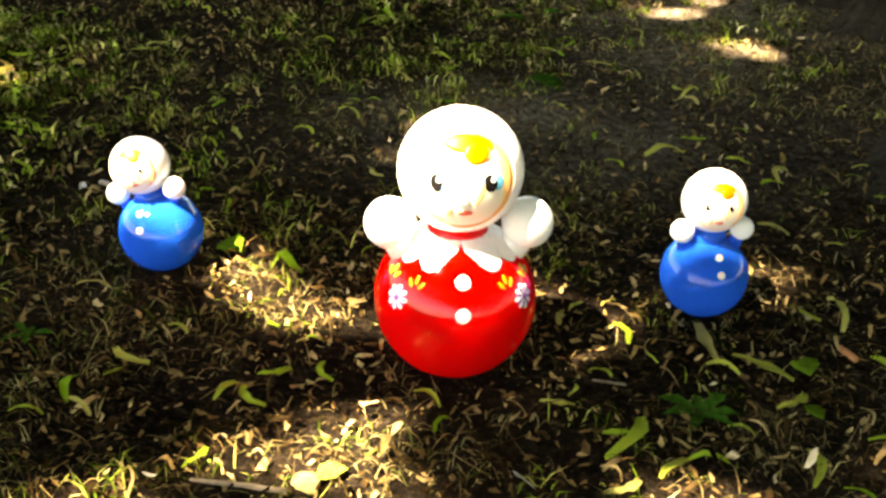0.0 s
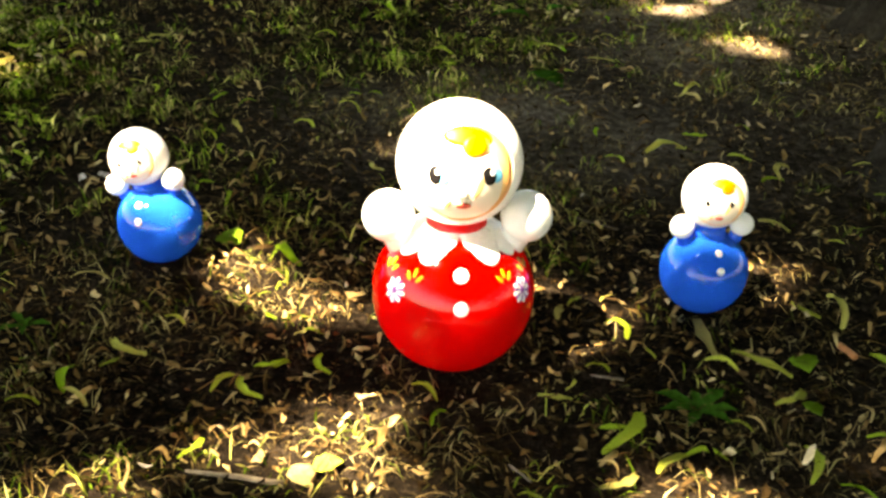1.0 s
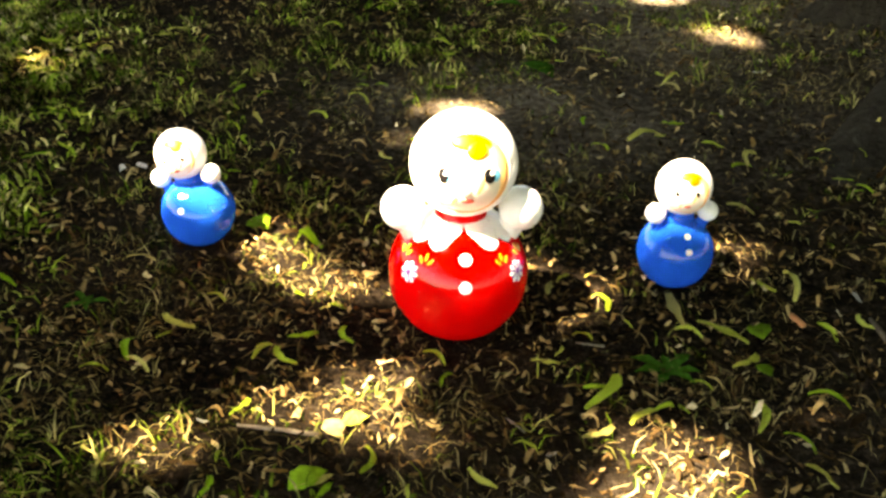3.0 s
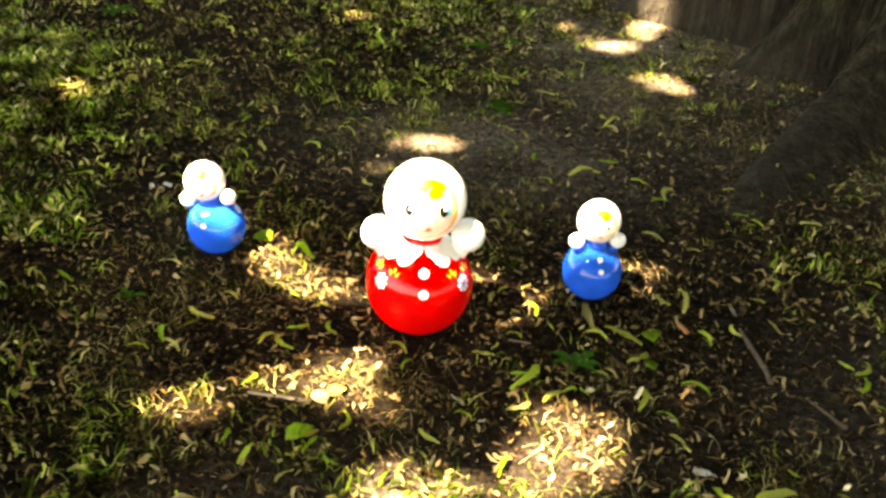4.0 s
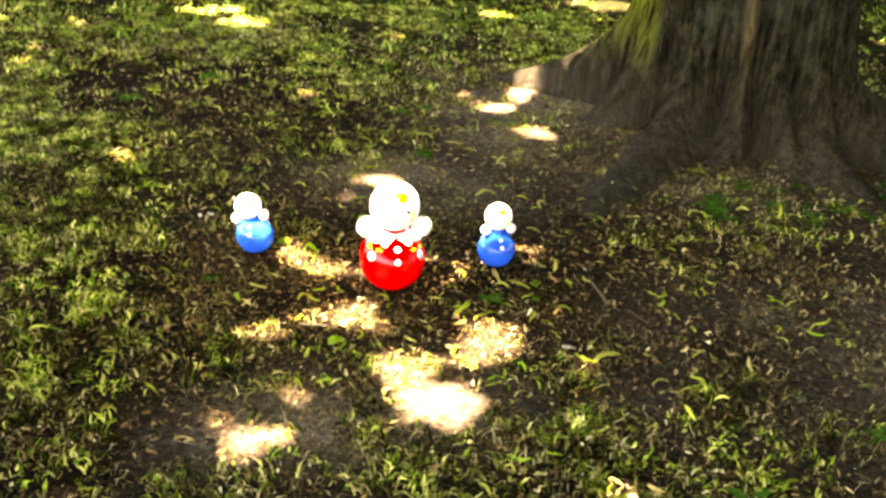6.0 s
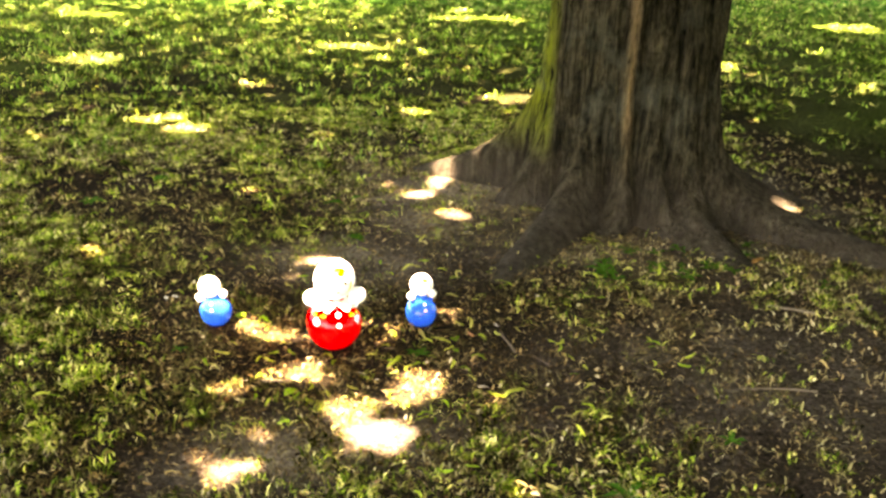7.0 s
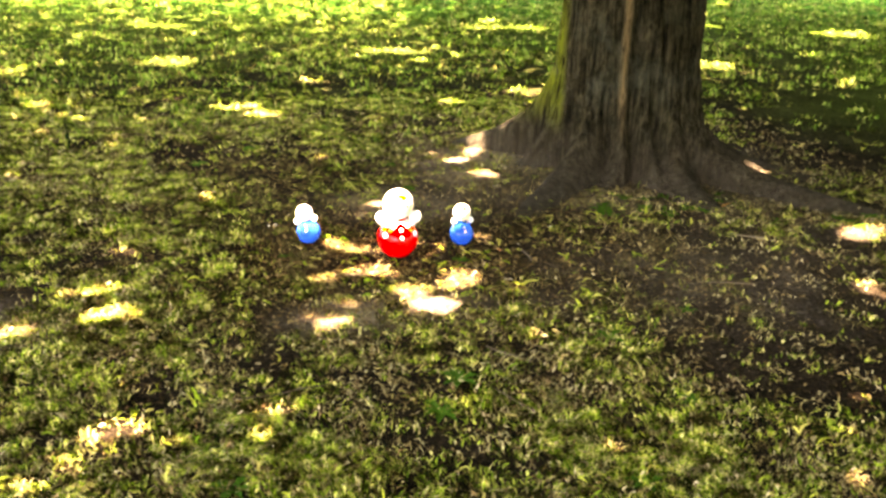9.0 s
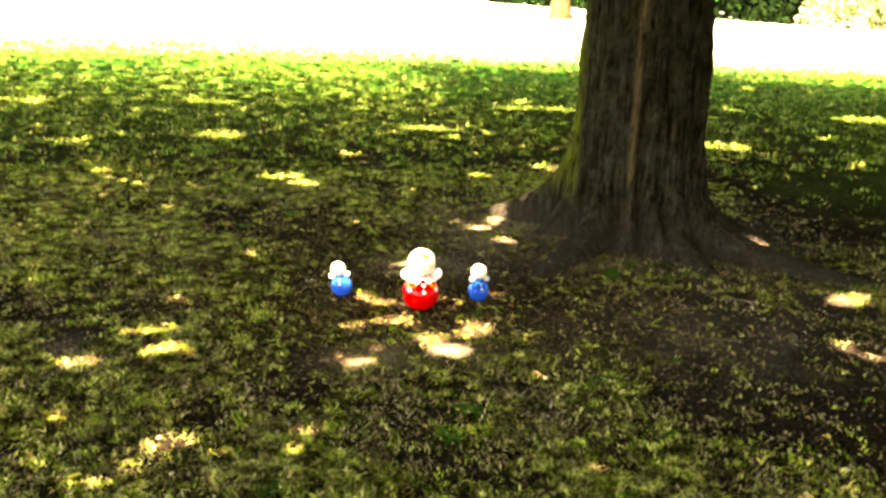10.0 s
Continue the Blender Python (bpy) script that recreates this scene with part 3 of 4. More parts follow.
    thick = thick * np.clip(1 - (gy - 7.0) / 6.5, 0.20, 1)
    thick = thick * (1 - 0.48 * np.clip((gy - 2.8) / 2.0, 0, 1) * np.clip((2.0 - gx) / 1.5, 0, 1))
    thick = thick * (1 - 0.50 * np.clip((-0.7 - gx) / 1.2, 0, 1) * np.clip((4.0 - gy) / 1.5, 0, 1)) * (1 - 0.30 * np.clip((-0.9 - gy) / 0.8, 0, 1) * np.clip((1.0 - gx) / 0.8, 0, 1))
    keep = rng.uniform(0, 1, n) < thick
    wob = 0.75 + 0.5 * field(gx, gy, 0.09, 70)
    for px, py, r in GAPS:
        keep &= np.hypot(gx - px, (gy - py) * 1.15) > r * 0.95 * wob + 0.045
    more = np.random.default_rng(23)
    for _ in range(60):
        px, py, r = more.uniform(-6, 8), more.uniform(-7, 11), more.uniform(0.02, 0.08)
        if -2.4 < px < 2.6 and -3.2 < py < 2.6 or px > 2 and 0 < py < 4.5:
            continue
        keep &= np.hypot((gx - px) * 0.7, gy - py) > r * wob + 0.05
    for px, py, r in [(-1.3, 4.8, 0.15), (0.72, 5.55, 0.18), (1.9, 7.4, 0.14), (2.4, 7.45, 0.16), (3.45, 4.88, 0.2), (-1.63, 7.3, 0.15), (-3.57, 6.9, 0.2), (6.1, 7.1, 0.25), (4.5, 3.85, 0.18), (-0.08, 10.4, 0.2), (1.5, 3.6, 0.12)]:
        keep &= np.hypot((gx - px) * 0.7, gy - py) > r * wob + 0.05
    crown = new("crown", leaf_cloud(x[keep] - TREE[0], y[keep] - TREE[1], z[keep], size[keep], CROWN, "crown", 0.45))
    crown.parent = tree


build_tree()


# ---- the roly-poly dolls: each one mesh ----
def surface_patch(bm, centre, radius, turn, rise, outline, mat, lift):
    """A thin raised shape on a ball: outline in metres round the point at that turn and rise (degrees, turn 0 faces -y)."""
    a, e = radians(turn), radians(rise)
    out = Vector((math.sin(a) * math.cos(e), -math.cos(a) * math.cos(e), math.sin(e)))
    right = Vector((math.cos(a), math.sin(a), 0))
    up = right.cross(out) * -1
    centre = Vector(centre)

    def at(u, v, r):
        return centre + (out * radius + right * u + up * v).normalized() * r

    hub = bm.verts.new(at(0, 0, radius + lift))
    rings = []
    for q in (0.35, 0.7, 0.94, 1.0, 1.02):
        r = radius + (lift if q < 0.95 else lift * 0.55 if q < 1.01 else -0.0006)
        rings.append([bm.verts.new(at(u * q, v * q, r)) for u, v in outline])
    n, made = len(outline), []
    for k in range(n):
        made.append(bm.faces.new((hub, rings[0][k], rings[0][(k + 1) % n])))
        for p, q in zip(rings, rings[1:]):
            made.append(bm.faces.new((p[k], q[k], q[(k + 1) % n], p[(k + 1) % n])))
    for f in made:
        f.material_index, f.smooth = mat, True


def oval(w, h, turn=0, n=18, du=0, dv=0):
    c, s = math.cos(radians(turn)), math.sin(radians(turn))
    pts = [(w * math.cos(2 * math.pi * k / n), h * math.sin(2 * math.pi * k / n)) for k in range(n)]
    return [(u * c - v * s + du, u * s + v * c + dv) for u, v in pts]


def add_ball(bm, centre, radius, mat, squash=(1, 1, 1), fine=48):
    made = bmesh.ops.create_uvsphere(bm, u_segments=fine, v_segments=fine * 2 // 3, radius=radius, matrix=Matrix.Translation(centre) @ Matrix.Diagonal((*squash, 1)))
    for f in {f for v in made["verts"] for f in v.link_faces}:
        f.material_index, f.smooth = mat, True


def build_doll(body_mat, R, head_r, head_z, hand_r, hand_x, hand_z, head_turn, fancy, where, turn, lean, nod, label):
    """One doll: a weighted ball, a hooded head, two ball fists, a painted front."""
    mats = [body_mat, WHITE, PEACH, HAIR, BLACK, PALE_BLUE, LIPS, YELLOW, PURPLE, SHADE, FACE_SHADE]
    bm = bmesh.new()
    body, head = (0, 0, R), (0, 0, head_z)
    add_ball(bm, body, R, 0, fine=64)
    # the seam round the ball's middle
    n = 96
    for z0 in (R * 1.14,):
        rr = math.sqrt(R * R - (z0 - R) ** 2)
        rows = [[bm.verts.new(((rr + d) * math.cos(2 * math.pi * k / n), (rr + d) * math.sin(2 * math.pi * k / n), z0 + dz)) for k in range(n)] for d, dz in ((-0.0004, -0.0010), (0.00025, 0), (-0.0005, 0.0009))]
        for p, q in zip(rows, rows[1:]):
            for k in range(n):
                f = bm.faces.new((p[k], p[(k + 1) % n], q[(k + 1) % n], q[k]))
                f.material_index, f.smooth = 0, True
    add_ball(bm, head, head_r, 1, (1.0, 0.97, 1.0), 56)
    for side in (-1, 1):
        add_ball(bm, (side * hand_x, -0.10 * R, hand_z), hand_r, 1, fine=32)
        # short sleeve from shoulder to fist
        a, b = Vector((side * hand_x * 0.72, -0.05 * R, R * 1.55)), Vector((side * hand_x, -0.10 * R, hand_z))
        first = len(bm.faces)
        tube(bm, [a, a.lerp(b, 0.5), b], [hand_r * 0.55, hand_r * 0.60, hand_r * 0.5], 16)
        bm.faces.ensure_lookup_table()
        for f in bm.faces[first:]:
            f.material_index = 1 if fancy else 0
    # neck
    first = len(bm.faces)
    tube(bm, [(0, 0, R * 1.7), (0, 0, head_z - head_r * 0.75)], [R * 0.40, R * 0.33], 32)
    bm.faces.ensure_lookup_table()
    for f in bm.faces[first:]:
        f.material_index = 0
    # face
    h = head_r
    surface_patch(bm, head, h, head_turn, 10, oval(h * 1.12, h * 1.05, 0, 40), 2, 0.0008)
    rim = 44
    a, e = radians(head_turn), radians(10)
    out = Vector((math.sin(a) * math.cos(e), -math.cos(a) * math.cos(e), math.sin(e)))
    right = Vector((math.cos(a), math.sin(a), 0))
    up = right.cross(out) * -1
    rows = []
    for q, lift in ((0.93, 0.0004), (0.985, 0.030 * h), (1.05, 0.042 * h), (1.14, 0.030 * h), (1.26, -0.0006)):
        rows.append([bm.verts.new(Vector(head) + (out * h + right * h * 1.16 * q * math.cos(2 * math.pi * k / rim) + up * h * 1.09 * q * math.sin(2 * math.pi * k / rim)).normalized() * (h + lift)) for k in range(rim)])
    for i, (p, q) in enumerate(zip(rows, rows[1:])):
        for k in range(rim):
            f = bm.faces.new((p[k], q[k], q[(k + 1) % rim], p[(k + 1) % rim]))
            # innermost ring in orange: shading of the recess at the hood's edge
            f.material_index, f.smooth = (9 if i == 0 else 1), True
    # shaded cheek painted in: orange strips on the side away from the sun
    for inner, outer, start, stop, tone, lift in ((0.62, 0.95, -38, 78, 10, 0.0010), (0.80, 0.95, -52, 84, 9, 0.0013)):
        strip = []
        for i in range(17):
            t = radians(start + (stop - start) * i / 16)
            q0 = outer - (outer - inner) * math.sin(math.pi * (0.04 + 0.92 * i / 16)) ** 0.8
            strip.append([bm.verts.new(Vector(head) + (out * h + right * h * 1.12 * q * math.cos(t) + up * h * 1.05 * q * math.sin(t)).normalized() * (h + d)) for q, d in ((q0 - 0.03, -0.0004), (q0, lift), (0.5 * (q0 + outer), lift), (outer, lift), (outer + 0.03, -0.0004))])
        for p, q in zip(strip, strip[1:]):
            for j in range(4):
                f = bm.faces.new((p[j], p[j + 1], q[j + 1], q[j]))
                f.material_index, f.smooth = tone, True
    # shaded side of the nose, painted in
    surface_patch(bm, head, h, head_turn + 15, 0, oval(h * 0.05, h * 0.20, -20), 10, 0.0011)
    surface_patch(bm, head, h, head_turn + 24, 46, oval(h * 0.17, h * 0.10, -30), 9, 0.0014)
    surface_patch(bm, head, h, head_turn + 21, 36, oval(h * 0.10, h * 0.13, 10), 9, 0.0016)
    # curl of painted hair, eyes, nose, mouth as plain shapes
    surface_patch(bm, head, h, head_turn + 6, 45, oval(h * 0.40, h * 0.17, -6), 3, 0.0016)
    surface_patch(bm, head, h, head_turn + 13, 36, oval(h * 0.20, h * 0.17, 20), 3, 0.0020)
    k = 1.0 if fancy else 0.72
    for side in (-1, 1):
        if fancy:
            surface_patch(bm, head, h, head_turn + side * 24 + 7.5, 9, oval(h * 0.105, h * 0.12), 5, 0.0013)
        surface_patch(bm, head, h, head_turn + side * 24 * (0.5 + 0.5 * k), 9, oval(h * 0.105 * k, h * 0.140 * k, 12), 4, 0.0016 * k)
        # white dot: the glint painted on each eye
        surface_patch(bm, head, h, head_turn + side * 24 * (0.5 + 0.5 * k) + 2.5, 12, oval(h * 0.042 * k, h * 0.048 * k, 0, 10), 1, 0.0024 * k)
    surface_patch(bm, head, h, head_turn, -4, oval(h * 0.08, h * 0.07), 2, 0.004)
    surface_patch(bm, head, h, head_turn + 2, -18, oval(h * 0.12, h * 0.045), 6, 0.0016)
    surface_patch(bm, head, h, head_turn - 12, -18, oval(h * 0.03, h * 0.10, -25), 9, 0.0012)
    # buttons down the front
    for rise in ((39, 17) if fancy else (49, 26)):
        surface_patch(bm, body, R, 0, rise, oval(R * 0.088, R * 0.088, 0, 22), 1, 0.0014)
    if fancy:
        # scalloped collar
        for az in (33, 63, 95, 128, 160):
            for side in (-1, 1):
                petal = [(u * (0.90 if v < 0 else 1.05), v) for u, v in oval(R * 0.215, R * 0.36, 0, 22)]
                surface_patch(bm, body, R, side * az, 63, petal, 1, 0.0022)
        for side in (-1, 1):
            az = side * 52
            for k in range(8):
                t = 2 * math.pi * k / 8
                surface_patch(bm, body, R, az, 20, oval(R * 0.058, R * 0.030, math.degrees(t), 10, R * 0.10 * math.cos(t), R * 0.10 * math.sin(t)), 1, 0.0010)
                surface_patch(bm, body, R, az, 20, oval(R * 0.052, R * 0.017, math.degrees(t) + 22.5, 8, R * 0.095 * math.cos(t + 0.39), R * 0.095 * math.sin(t + 0.39)), 8, 0.0012)
            surface_patch(bm, body, R, az, 20, oval(R * 0.04, R * 0.04, 0, 10), 8, 0.0015)
            for du, dv in ((-14, 13), (13, 13)):
                for k in (-1, 0, 1):
                    surface_patch(bm, body, R, az + du + k * 5, 20 + dv + (3 if k == 0 else 0), oval(R * 0.024, R * 0.062, -k * 35, 10), 7, 0.0010)
    bmesh.ops.recalc_face_normals(bm, faces=bm.faces)
    me = bpy.data.meshes.new("roly_poly_doll")
    bm.to_mesh(me)
    bm.free()
    for one in mats:
        me.materials.append(one)
    ob = new("roly_poly_doll", me)
    base = float(ground_z(*where)) - 0.001
    ob.matrix_world = pose(*where, base) @ pose(0, 0, R) @ pose(0, 0, 0, nod, lean, 0) @ pose(0, 0, 0, 0, 0, turn) @ pose(0, 0, -R)
    return tagged(ob, label, "doll", "roly-poly dolls")


build_doll(RED, 0.0855, 0.0630, 0.2315, 0.0265, 0.0695, 0.177, -3, True, (0, 0), 5, 0, 0, "large glossy red roly-poly doll with white hood, collar and painted flowers")
build_doll(BLUE, 0.0512, 0.0350, 0.1380, 0.0136, 0.0372, 0.1070, 8, False, (-0.360, 0.192), -10, -12, 0, "small glossy blue roly-poly doll tilted to one side, white hood")
build_doll(BLUE, 0.0518, 0.0370, 0.1475, 0.0138, 0.0360, 0.1130, -13, False, (0.297, 0.133), 9, -1, 0, "small glossy blue roly-poly doll standing upright, white hood and buttons")


# ---- grass ----
def tufts(n, box, spread, accept, blades_each):
    x0, x1, y0, y1 = box
    x, y = rng.uniform(x0, x1, n), rng.uniform(y0, y1, n)
    keep = rng.uniform(0, 1, n) < accept(x, y)
    x, y = x[keep], y[keep]
    return np.repeat(x, blades_each) + rng.normal(0, spread, len(x) * blades_each), np.repeat(y, blades_each) + rng.normal(0, spread, len(x) * blades_each)


def clear(x, y):
    """Off the dolls and the trunk."""
    ok = np.hypot(x, y) > 0.055
    ok &= np.hypot(x + 0.356, y - 0.192) > 0.035
    ok &= np.hypot(x - 0.297, y - 0.133) > 0.035
    th = np.arctan2(y - TREE[1], x - TREE[0]) % (2 * math.pi)
    ok &= (np.hypot(x - 0.07, y + 0.57) > 0.10) | (rng.uniform(0, 1, len(x)) < 0.15)
    return ok & (np.hypot(x - TREE[0], y - TREE[1]) > trunk_radius(th, np.full_like(x, 0.06)))


def in_view(x, y):
    """The stretch of ground along the walk."""
    loose = 1.1 * field(x, y, 0.7, 91) + 0.5 * field(x, y, 0.2, 92)
    return (x > -1.0 - 0.50 * (y + 4.6) - loose) & (x < 0.35 + 0.62 * (y + 4.6) + loose)


def grass_near():
    x, y = tufts(44000, (-2.8, 3.6, -3.4, 3.6), 0.014, lambda x, y: np.clip(1.05 - bare(x, y), 0.05, 1) * np.clip((field(x, y, 0.10, 31) * 0.6 + field(x, y, 0.32, 29) * 0.4 - 0.34) * 3.4, 0.03, 1) * (1 - 0.62 * np.exp(-(((x - 0.1) / 0.7) ** 4 + ((y - 0.25) / 0.7) ** 4))) * in_view(x, y), 12)
    ok = clear(x, y)
    x, y = x[ok], y[ok]
    n = len(x)
    length = rng.uniform(0.014, 0.046, n) * (0.75 + 0.5 * field(x, y, 0.4, 33))
    ob = new("grass", blade_mesh("grass", x, y, length, rng.uniform(0.0016, 0.0050, n) * (1 - 0.5 * np.exp(-(x / 1.0) ** 4 - ((y - 0.2) / 1.0) ** 4)), rng.uniform(0.5, 1.65, n), GRASS))
    tagged(ob, "short mixed green and straw grass tufts on soil", "grass", kind="stuff")


def grass_dry():
    x, y = tufts(7000, (-1.3, 1.3, -0.9, 1.7), 0.016, lambda x, y: np.clip((field(x, y, 0.14, 53) - 0.25) * 1.8, 0.04, 1) * (1 - 0.6 * np.exp(-((x - 0.5) / 0.4) ** 2 - ((y - 0.6) / 0.4) ** 2)), 11)
    ok = clear(x, y)
    x, y = x[ok], y[ok]
    n = len(x)
    ob = new("dry_grass", blade_mesh("dry_grass", x, y, rng.uniform(0.012, 0.040, n), rng.uniform(0.0007, 0.0017, n), rng.uniform(0.8, 1.7, n), STRAW))
    tagged(ob, "flattened straw-coloured dry grass on soil", "dry grass", kind="stuff")


def grass_thatch():
    """Flat dry blades and stalks between the green tufts."""
    x, y = tufts(30000, (-2.6, 3.0, -3.5, 2.8), 0.022, lambda x, y: np.clip((field(x, y, 0.22, 63) * 0.6 + field(x, y, 0.08, 64) * 0.4 - 0.25) * 2.6, 0.04, 1) * np.clip(1.0 - 0.9 * bare(x, y), 0.05, 1) * np.clip(np.maximum((-0.45 - y) / 0.4, np.maximum((np.abs(x) - 0.8) / 0.4, (y - 1.4) / 0.4)), 0, 1) * in_view(x, y), 8)
    ok = clear(x, y)
    x, y = x[ok], y[ok]
    n = len(x)
    ob = new("thatch", blade_mesh("thatch", x, y, rng.uniform(0.018, 0.050, n), rng.uniform(0.0020, 0.0060, n), rng.uniform(1.0, 1.65, n), THATCH))
    tagged(ob, "flattened brown and straw thatch among the grass", "dry grass", kind="stuff")


def grass_fore():
    x, y = tufts(84000, (-2.6, 2.8, -3.6, 3.2), 0.017, lambda x, y: np.clip(1.0 - 1.0 * bare(x, y), 0.03, 1) * np.clip((field(x, y, 0.30, 38) * 0.5 + field(x, y, 0.09, 34) * 0.5 - 0.33) * 4.0, 0.02, 1) * np.clip(np.maximum((-0.30 - y) / 0.5, np.maximum((-0.55 - x) / 0.4, (y - 1.3) / 0.6)), 0, 1) * in_view(x, y), 9)
    ok = clear(x, y)
    x, y = x[ok], y[ok]
    n = len(x)
    ob = new("short_grass", blade_mesh("short_grass", x, y, rng.uniform(0.016, 0.040, n), rng.uniform(0.0035, 0.0085, n), rng.uniform(0.4, 1.45, n), GRASS_LIGHT))
    tagged(ob, "short yellow-green grass in loose clumps on soil", "grass", kind="stuff")


def grass_lawn():
    x, y = tufts(54000, (-9, 13, 1.9, 18.5), 0.030, lambda x, y: np.clip(1.0 - 0.82 * bare(x, y), 0.03, 1) * np.clip(0.25 + (y - 1.9) * 0.35, 0.25, 1) * np.clip((field(x, y, 0.45, 51) * 0.6 + field(x, y, 0.16, 52) * 0.4 - 0.22) * 2.4, 0.06, 1) * np.clip((18.5 - y) / 7.0, 0, 1) * in_view(x, y), 9)
    ok = clear(x, y)
    x, y = x[ok], y[ok]
    n = len(x)
    ob = new("lawn_grass", blade_mesh("lawn_grass", x, y, rng.uniform(0.03, 0.085, n), rng.uniform(0.005, 0.013, n), rng.uniform(0.3, 1.3, n), LAWN))
    tagged(ob, "green lawn grass in the tree's shade", "grass", kind="stuff")


def grass_round():
    """Thinner grass on the ground to the sides of and behind the walk."""
    x, y = tufts(13000, (-9, 10, -9, 6), 0.04, lambda x, y: np.clip(1.0 - 0.7 * bare(x, y), 0.1, 1) * ~in_view(x, y), 8)
    ok = clear(x, y)
    x, y = x[ok], y[ok]
    n = len(x)
    ob = new("park_grass", blade_mesh("park_grass", x, y, rng.uniform(0.03, 0.08, n), rng.uniform(0.004, 0.010, n), rng.uniform(0.3, 1.2, n), LAWN))
    tagged(ob, "patchy green grass under the tree", "grass", kind="stuff")


grass_near()
grass_dry()
grass_thatch()
grass_fore()
grass_lawn()
grass_round()

# ---- fallen bracts, litter ----
STRIPS = [strip_template(1.0, 0.20, 0.5, 0.10), strip_template(1.0, 0.17, -0.9, 0.16), strip_template(1.0, 0.22, 1.3, 0.06), strip_template(1.0, 0.16, -0.3, 0.20), strip_template(1.0, 0.24, 0.9, 0.12), strip_template(1.0, 0.19, 1.7, 0.10, 7), strip_template(1.0, 0.21, -1.4, 0.14, 7)]
FLAKES = [flake_template(k) for k in range(7)]


def strew(n, box, accept, low, high, name, label, templates=FLAKES, tilt=0.45, lift=0.007, mat=None):
    x, y = rng.uniform(box[0], box[1], n), rng.uniform(box[2], box[3], n)
    ok = clear(x, y) & in_view(x, y) & (rng.uniform(0, 1, n) < accept(x, y))
    x, y = x[ok], y[ok]
    n = len(x)
    size = low + (high - low) * rng.uniform(0, 1, n) ** 1.8
    data = scatter(templates, x, y, ground_z(x, y) + rng.uniform(0, lift, n), rng.uniform(0, 6.28, n), rng.normal(0, tilt, n), rng.normal(0, tilt, n), size)
    tagged(new(name, mesh_from(name, *data, mat or LITTER)), label, name.replace("_", " "), kind="stuff")


def litter():
    heap = lambda x, y: 0.25 + 0.75 * np.exp(-(((x + 0.05) / 0.75) ** 2 + ((y + 0.05) / 0.55) ** 2))
    strew(52000, (-1.1, 1.3, -0.75, 1.6), lambda x, y: heap(x, y) * (0.5 + 0.7 * field(x, y, 0.1, 35)), 0.0016, 0.0085, "leaf_litter", "crumbled brown and tan dry leaf litter on soil")
    strew(2600, (-1.1, 1.3, -0.75, 1.6), heap, 0.006, 0.014, "dry_leaf_pieces", "broken tan and straw-coloured dry leaf pieces")
    strew(48000, (-2.2, 3.0, -3.3, 2.8), lambda x, y: (1 - 0.8 * bare(x, y)) * (0.25 + 0.6 * field(x, y, 0.3, 36)) * (1 - 0.65 * np.exp(-((x - 0.1) / 0.9) ** 4 - ((y - 0.4) / 0.9) ** 4)) * np.where(y < -0.6, 2.0, 1.0), 0.0035, 0.012, "scattered_litter", "brown and tan dry leaf litter among grass", lift=0.028, mat=PALE_LITTER)
    # shrivelled strips among the crumbs
    n = 26000
    x, y = rng.uniform(-2.2, 2.8, n), rng.uniform(-3.0, 2.6, n)
    heap = np.exp(-(((x + 0.05) / 0.9) ** 2 + ((y + 0.1) / 0.7) ** 2))
    ok = clear(x, y) & in_view(x, y) & (rng.uniform(0, 1, n) < 0.35 + 0.65 * heap)
    x, y = x[ok], y[ok]
    n = len(x)
    curl = [strip_template(1.0, w, b, a, 4) for w, b, a in ((0.20, 1.2, 0.25), (0.15, -1.6, 0.18), (0.26, 0.5, 0.35), (0.12, 0.8, 0.15))]
    data = scatter(curl, x, y, ground_z(x, y) + rng.uniform(0, 0.008, n), rng.uniform(0, 6.28, n), rng.normal(0, 0.6, n), rng.normal(0, 0.4, n), rng.uniform(0.008, 0.028, n))
    tagged(new("shrivelled_bracts", mesh_from("shrivelled_bracts", *data, LITTER)), "shrivelled brown and straw-coloured bracts over soil", "dry bracts", kind="stuff")
    # thin dry stalks
    n = 6500
    x, y = rng.normal(0.1, 0.9, n), rng.normal(0.1, 0.9, n)
    ok = clear(x, y) & in_view(x, y)
    x, y = x[ok], y[ok]
    n = len(x)
    stalk = [strip_template(1.0, w, b, 0.10, 4) for b, w in ((0.3, 0.018), (-0.6, 0.024), (1.1, 0.020), (-0.2, 0.028))]
    data = scatter(stalk, x, y, ground_z(x, y) + rng.uniform(0.001, 0.010, n), rng.uniform(0, 6.28, n), rng.normal(0, 0.3, n), rng.normal(0, 0.2, n), rng.uniform(0.015, 0.05, n))
    tagged(new("dry_stalks", mesh_from("dry_stalks", *data, LITTER)), "thin dry leaf stalks scattered on soil", "dry stalks", kind="stuff")
    # bracts further from the dolls
    n = 23000
    x, y = rng.uniform(-3.0, 4.0, n), rng.uniform(-3.2, 5.5, n)
    ok = clear(x, y) & in_view(x, y) & ((np.abs(x) > 0.62) | (y < -0.5) | (y > 1.5)) & (rng.uniform(0, 1, n) < np.clip((field(x, y, 0.30, 37) * 0.65 + field(x, y, 0.11, 39) * 0.35 - 0.25) * 2.6, 0.06, 1) * (1.02 - 0.95 * bare(x, y)) * np.where(y < -1.6, 1.5, np.where(y < -0.4, 0.95, 0.6)))
    x, y = x[ok], y[ok]
    n = len(x)
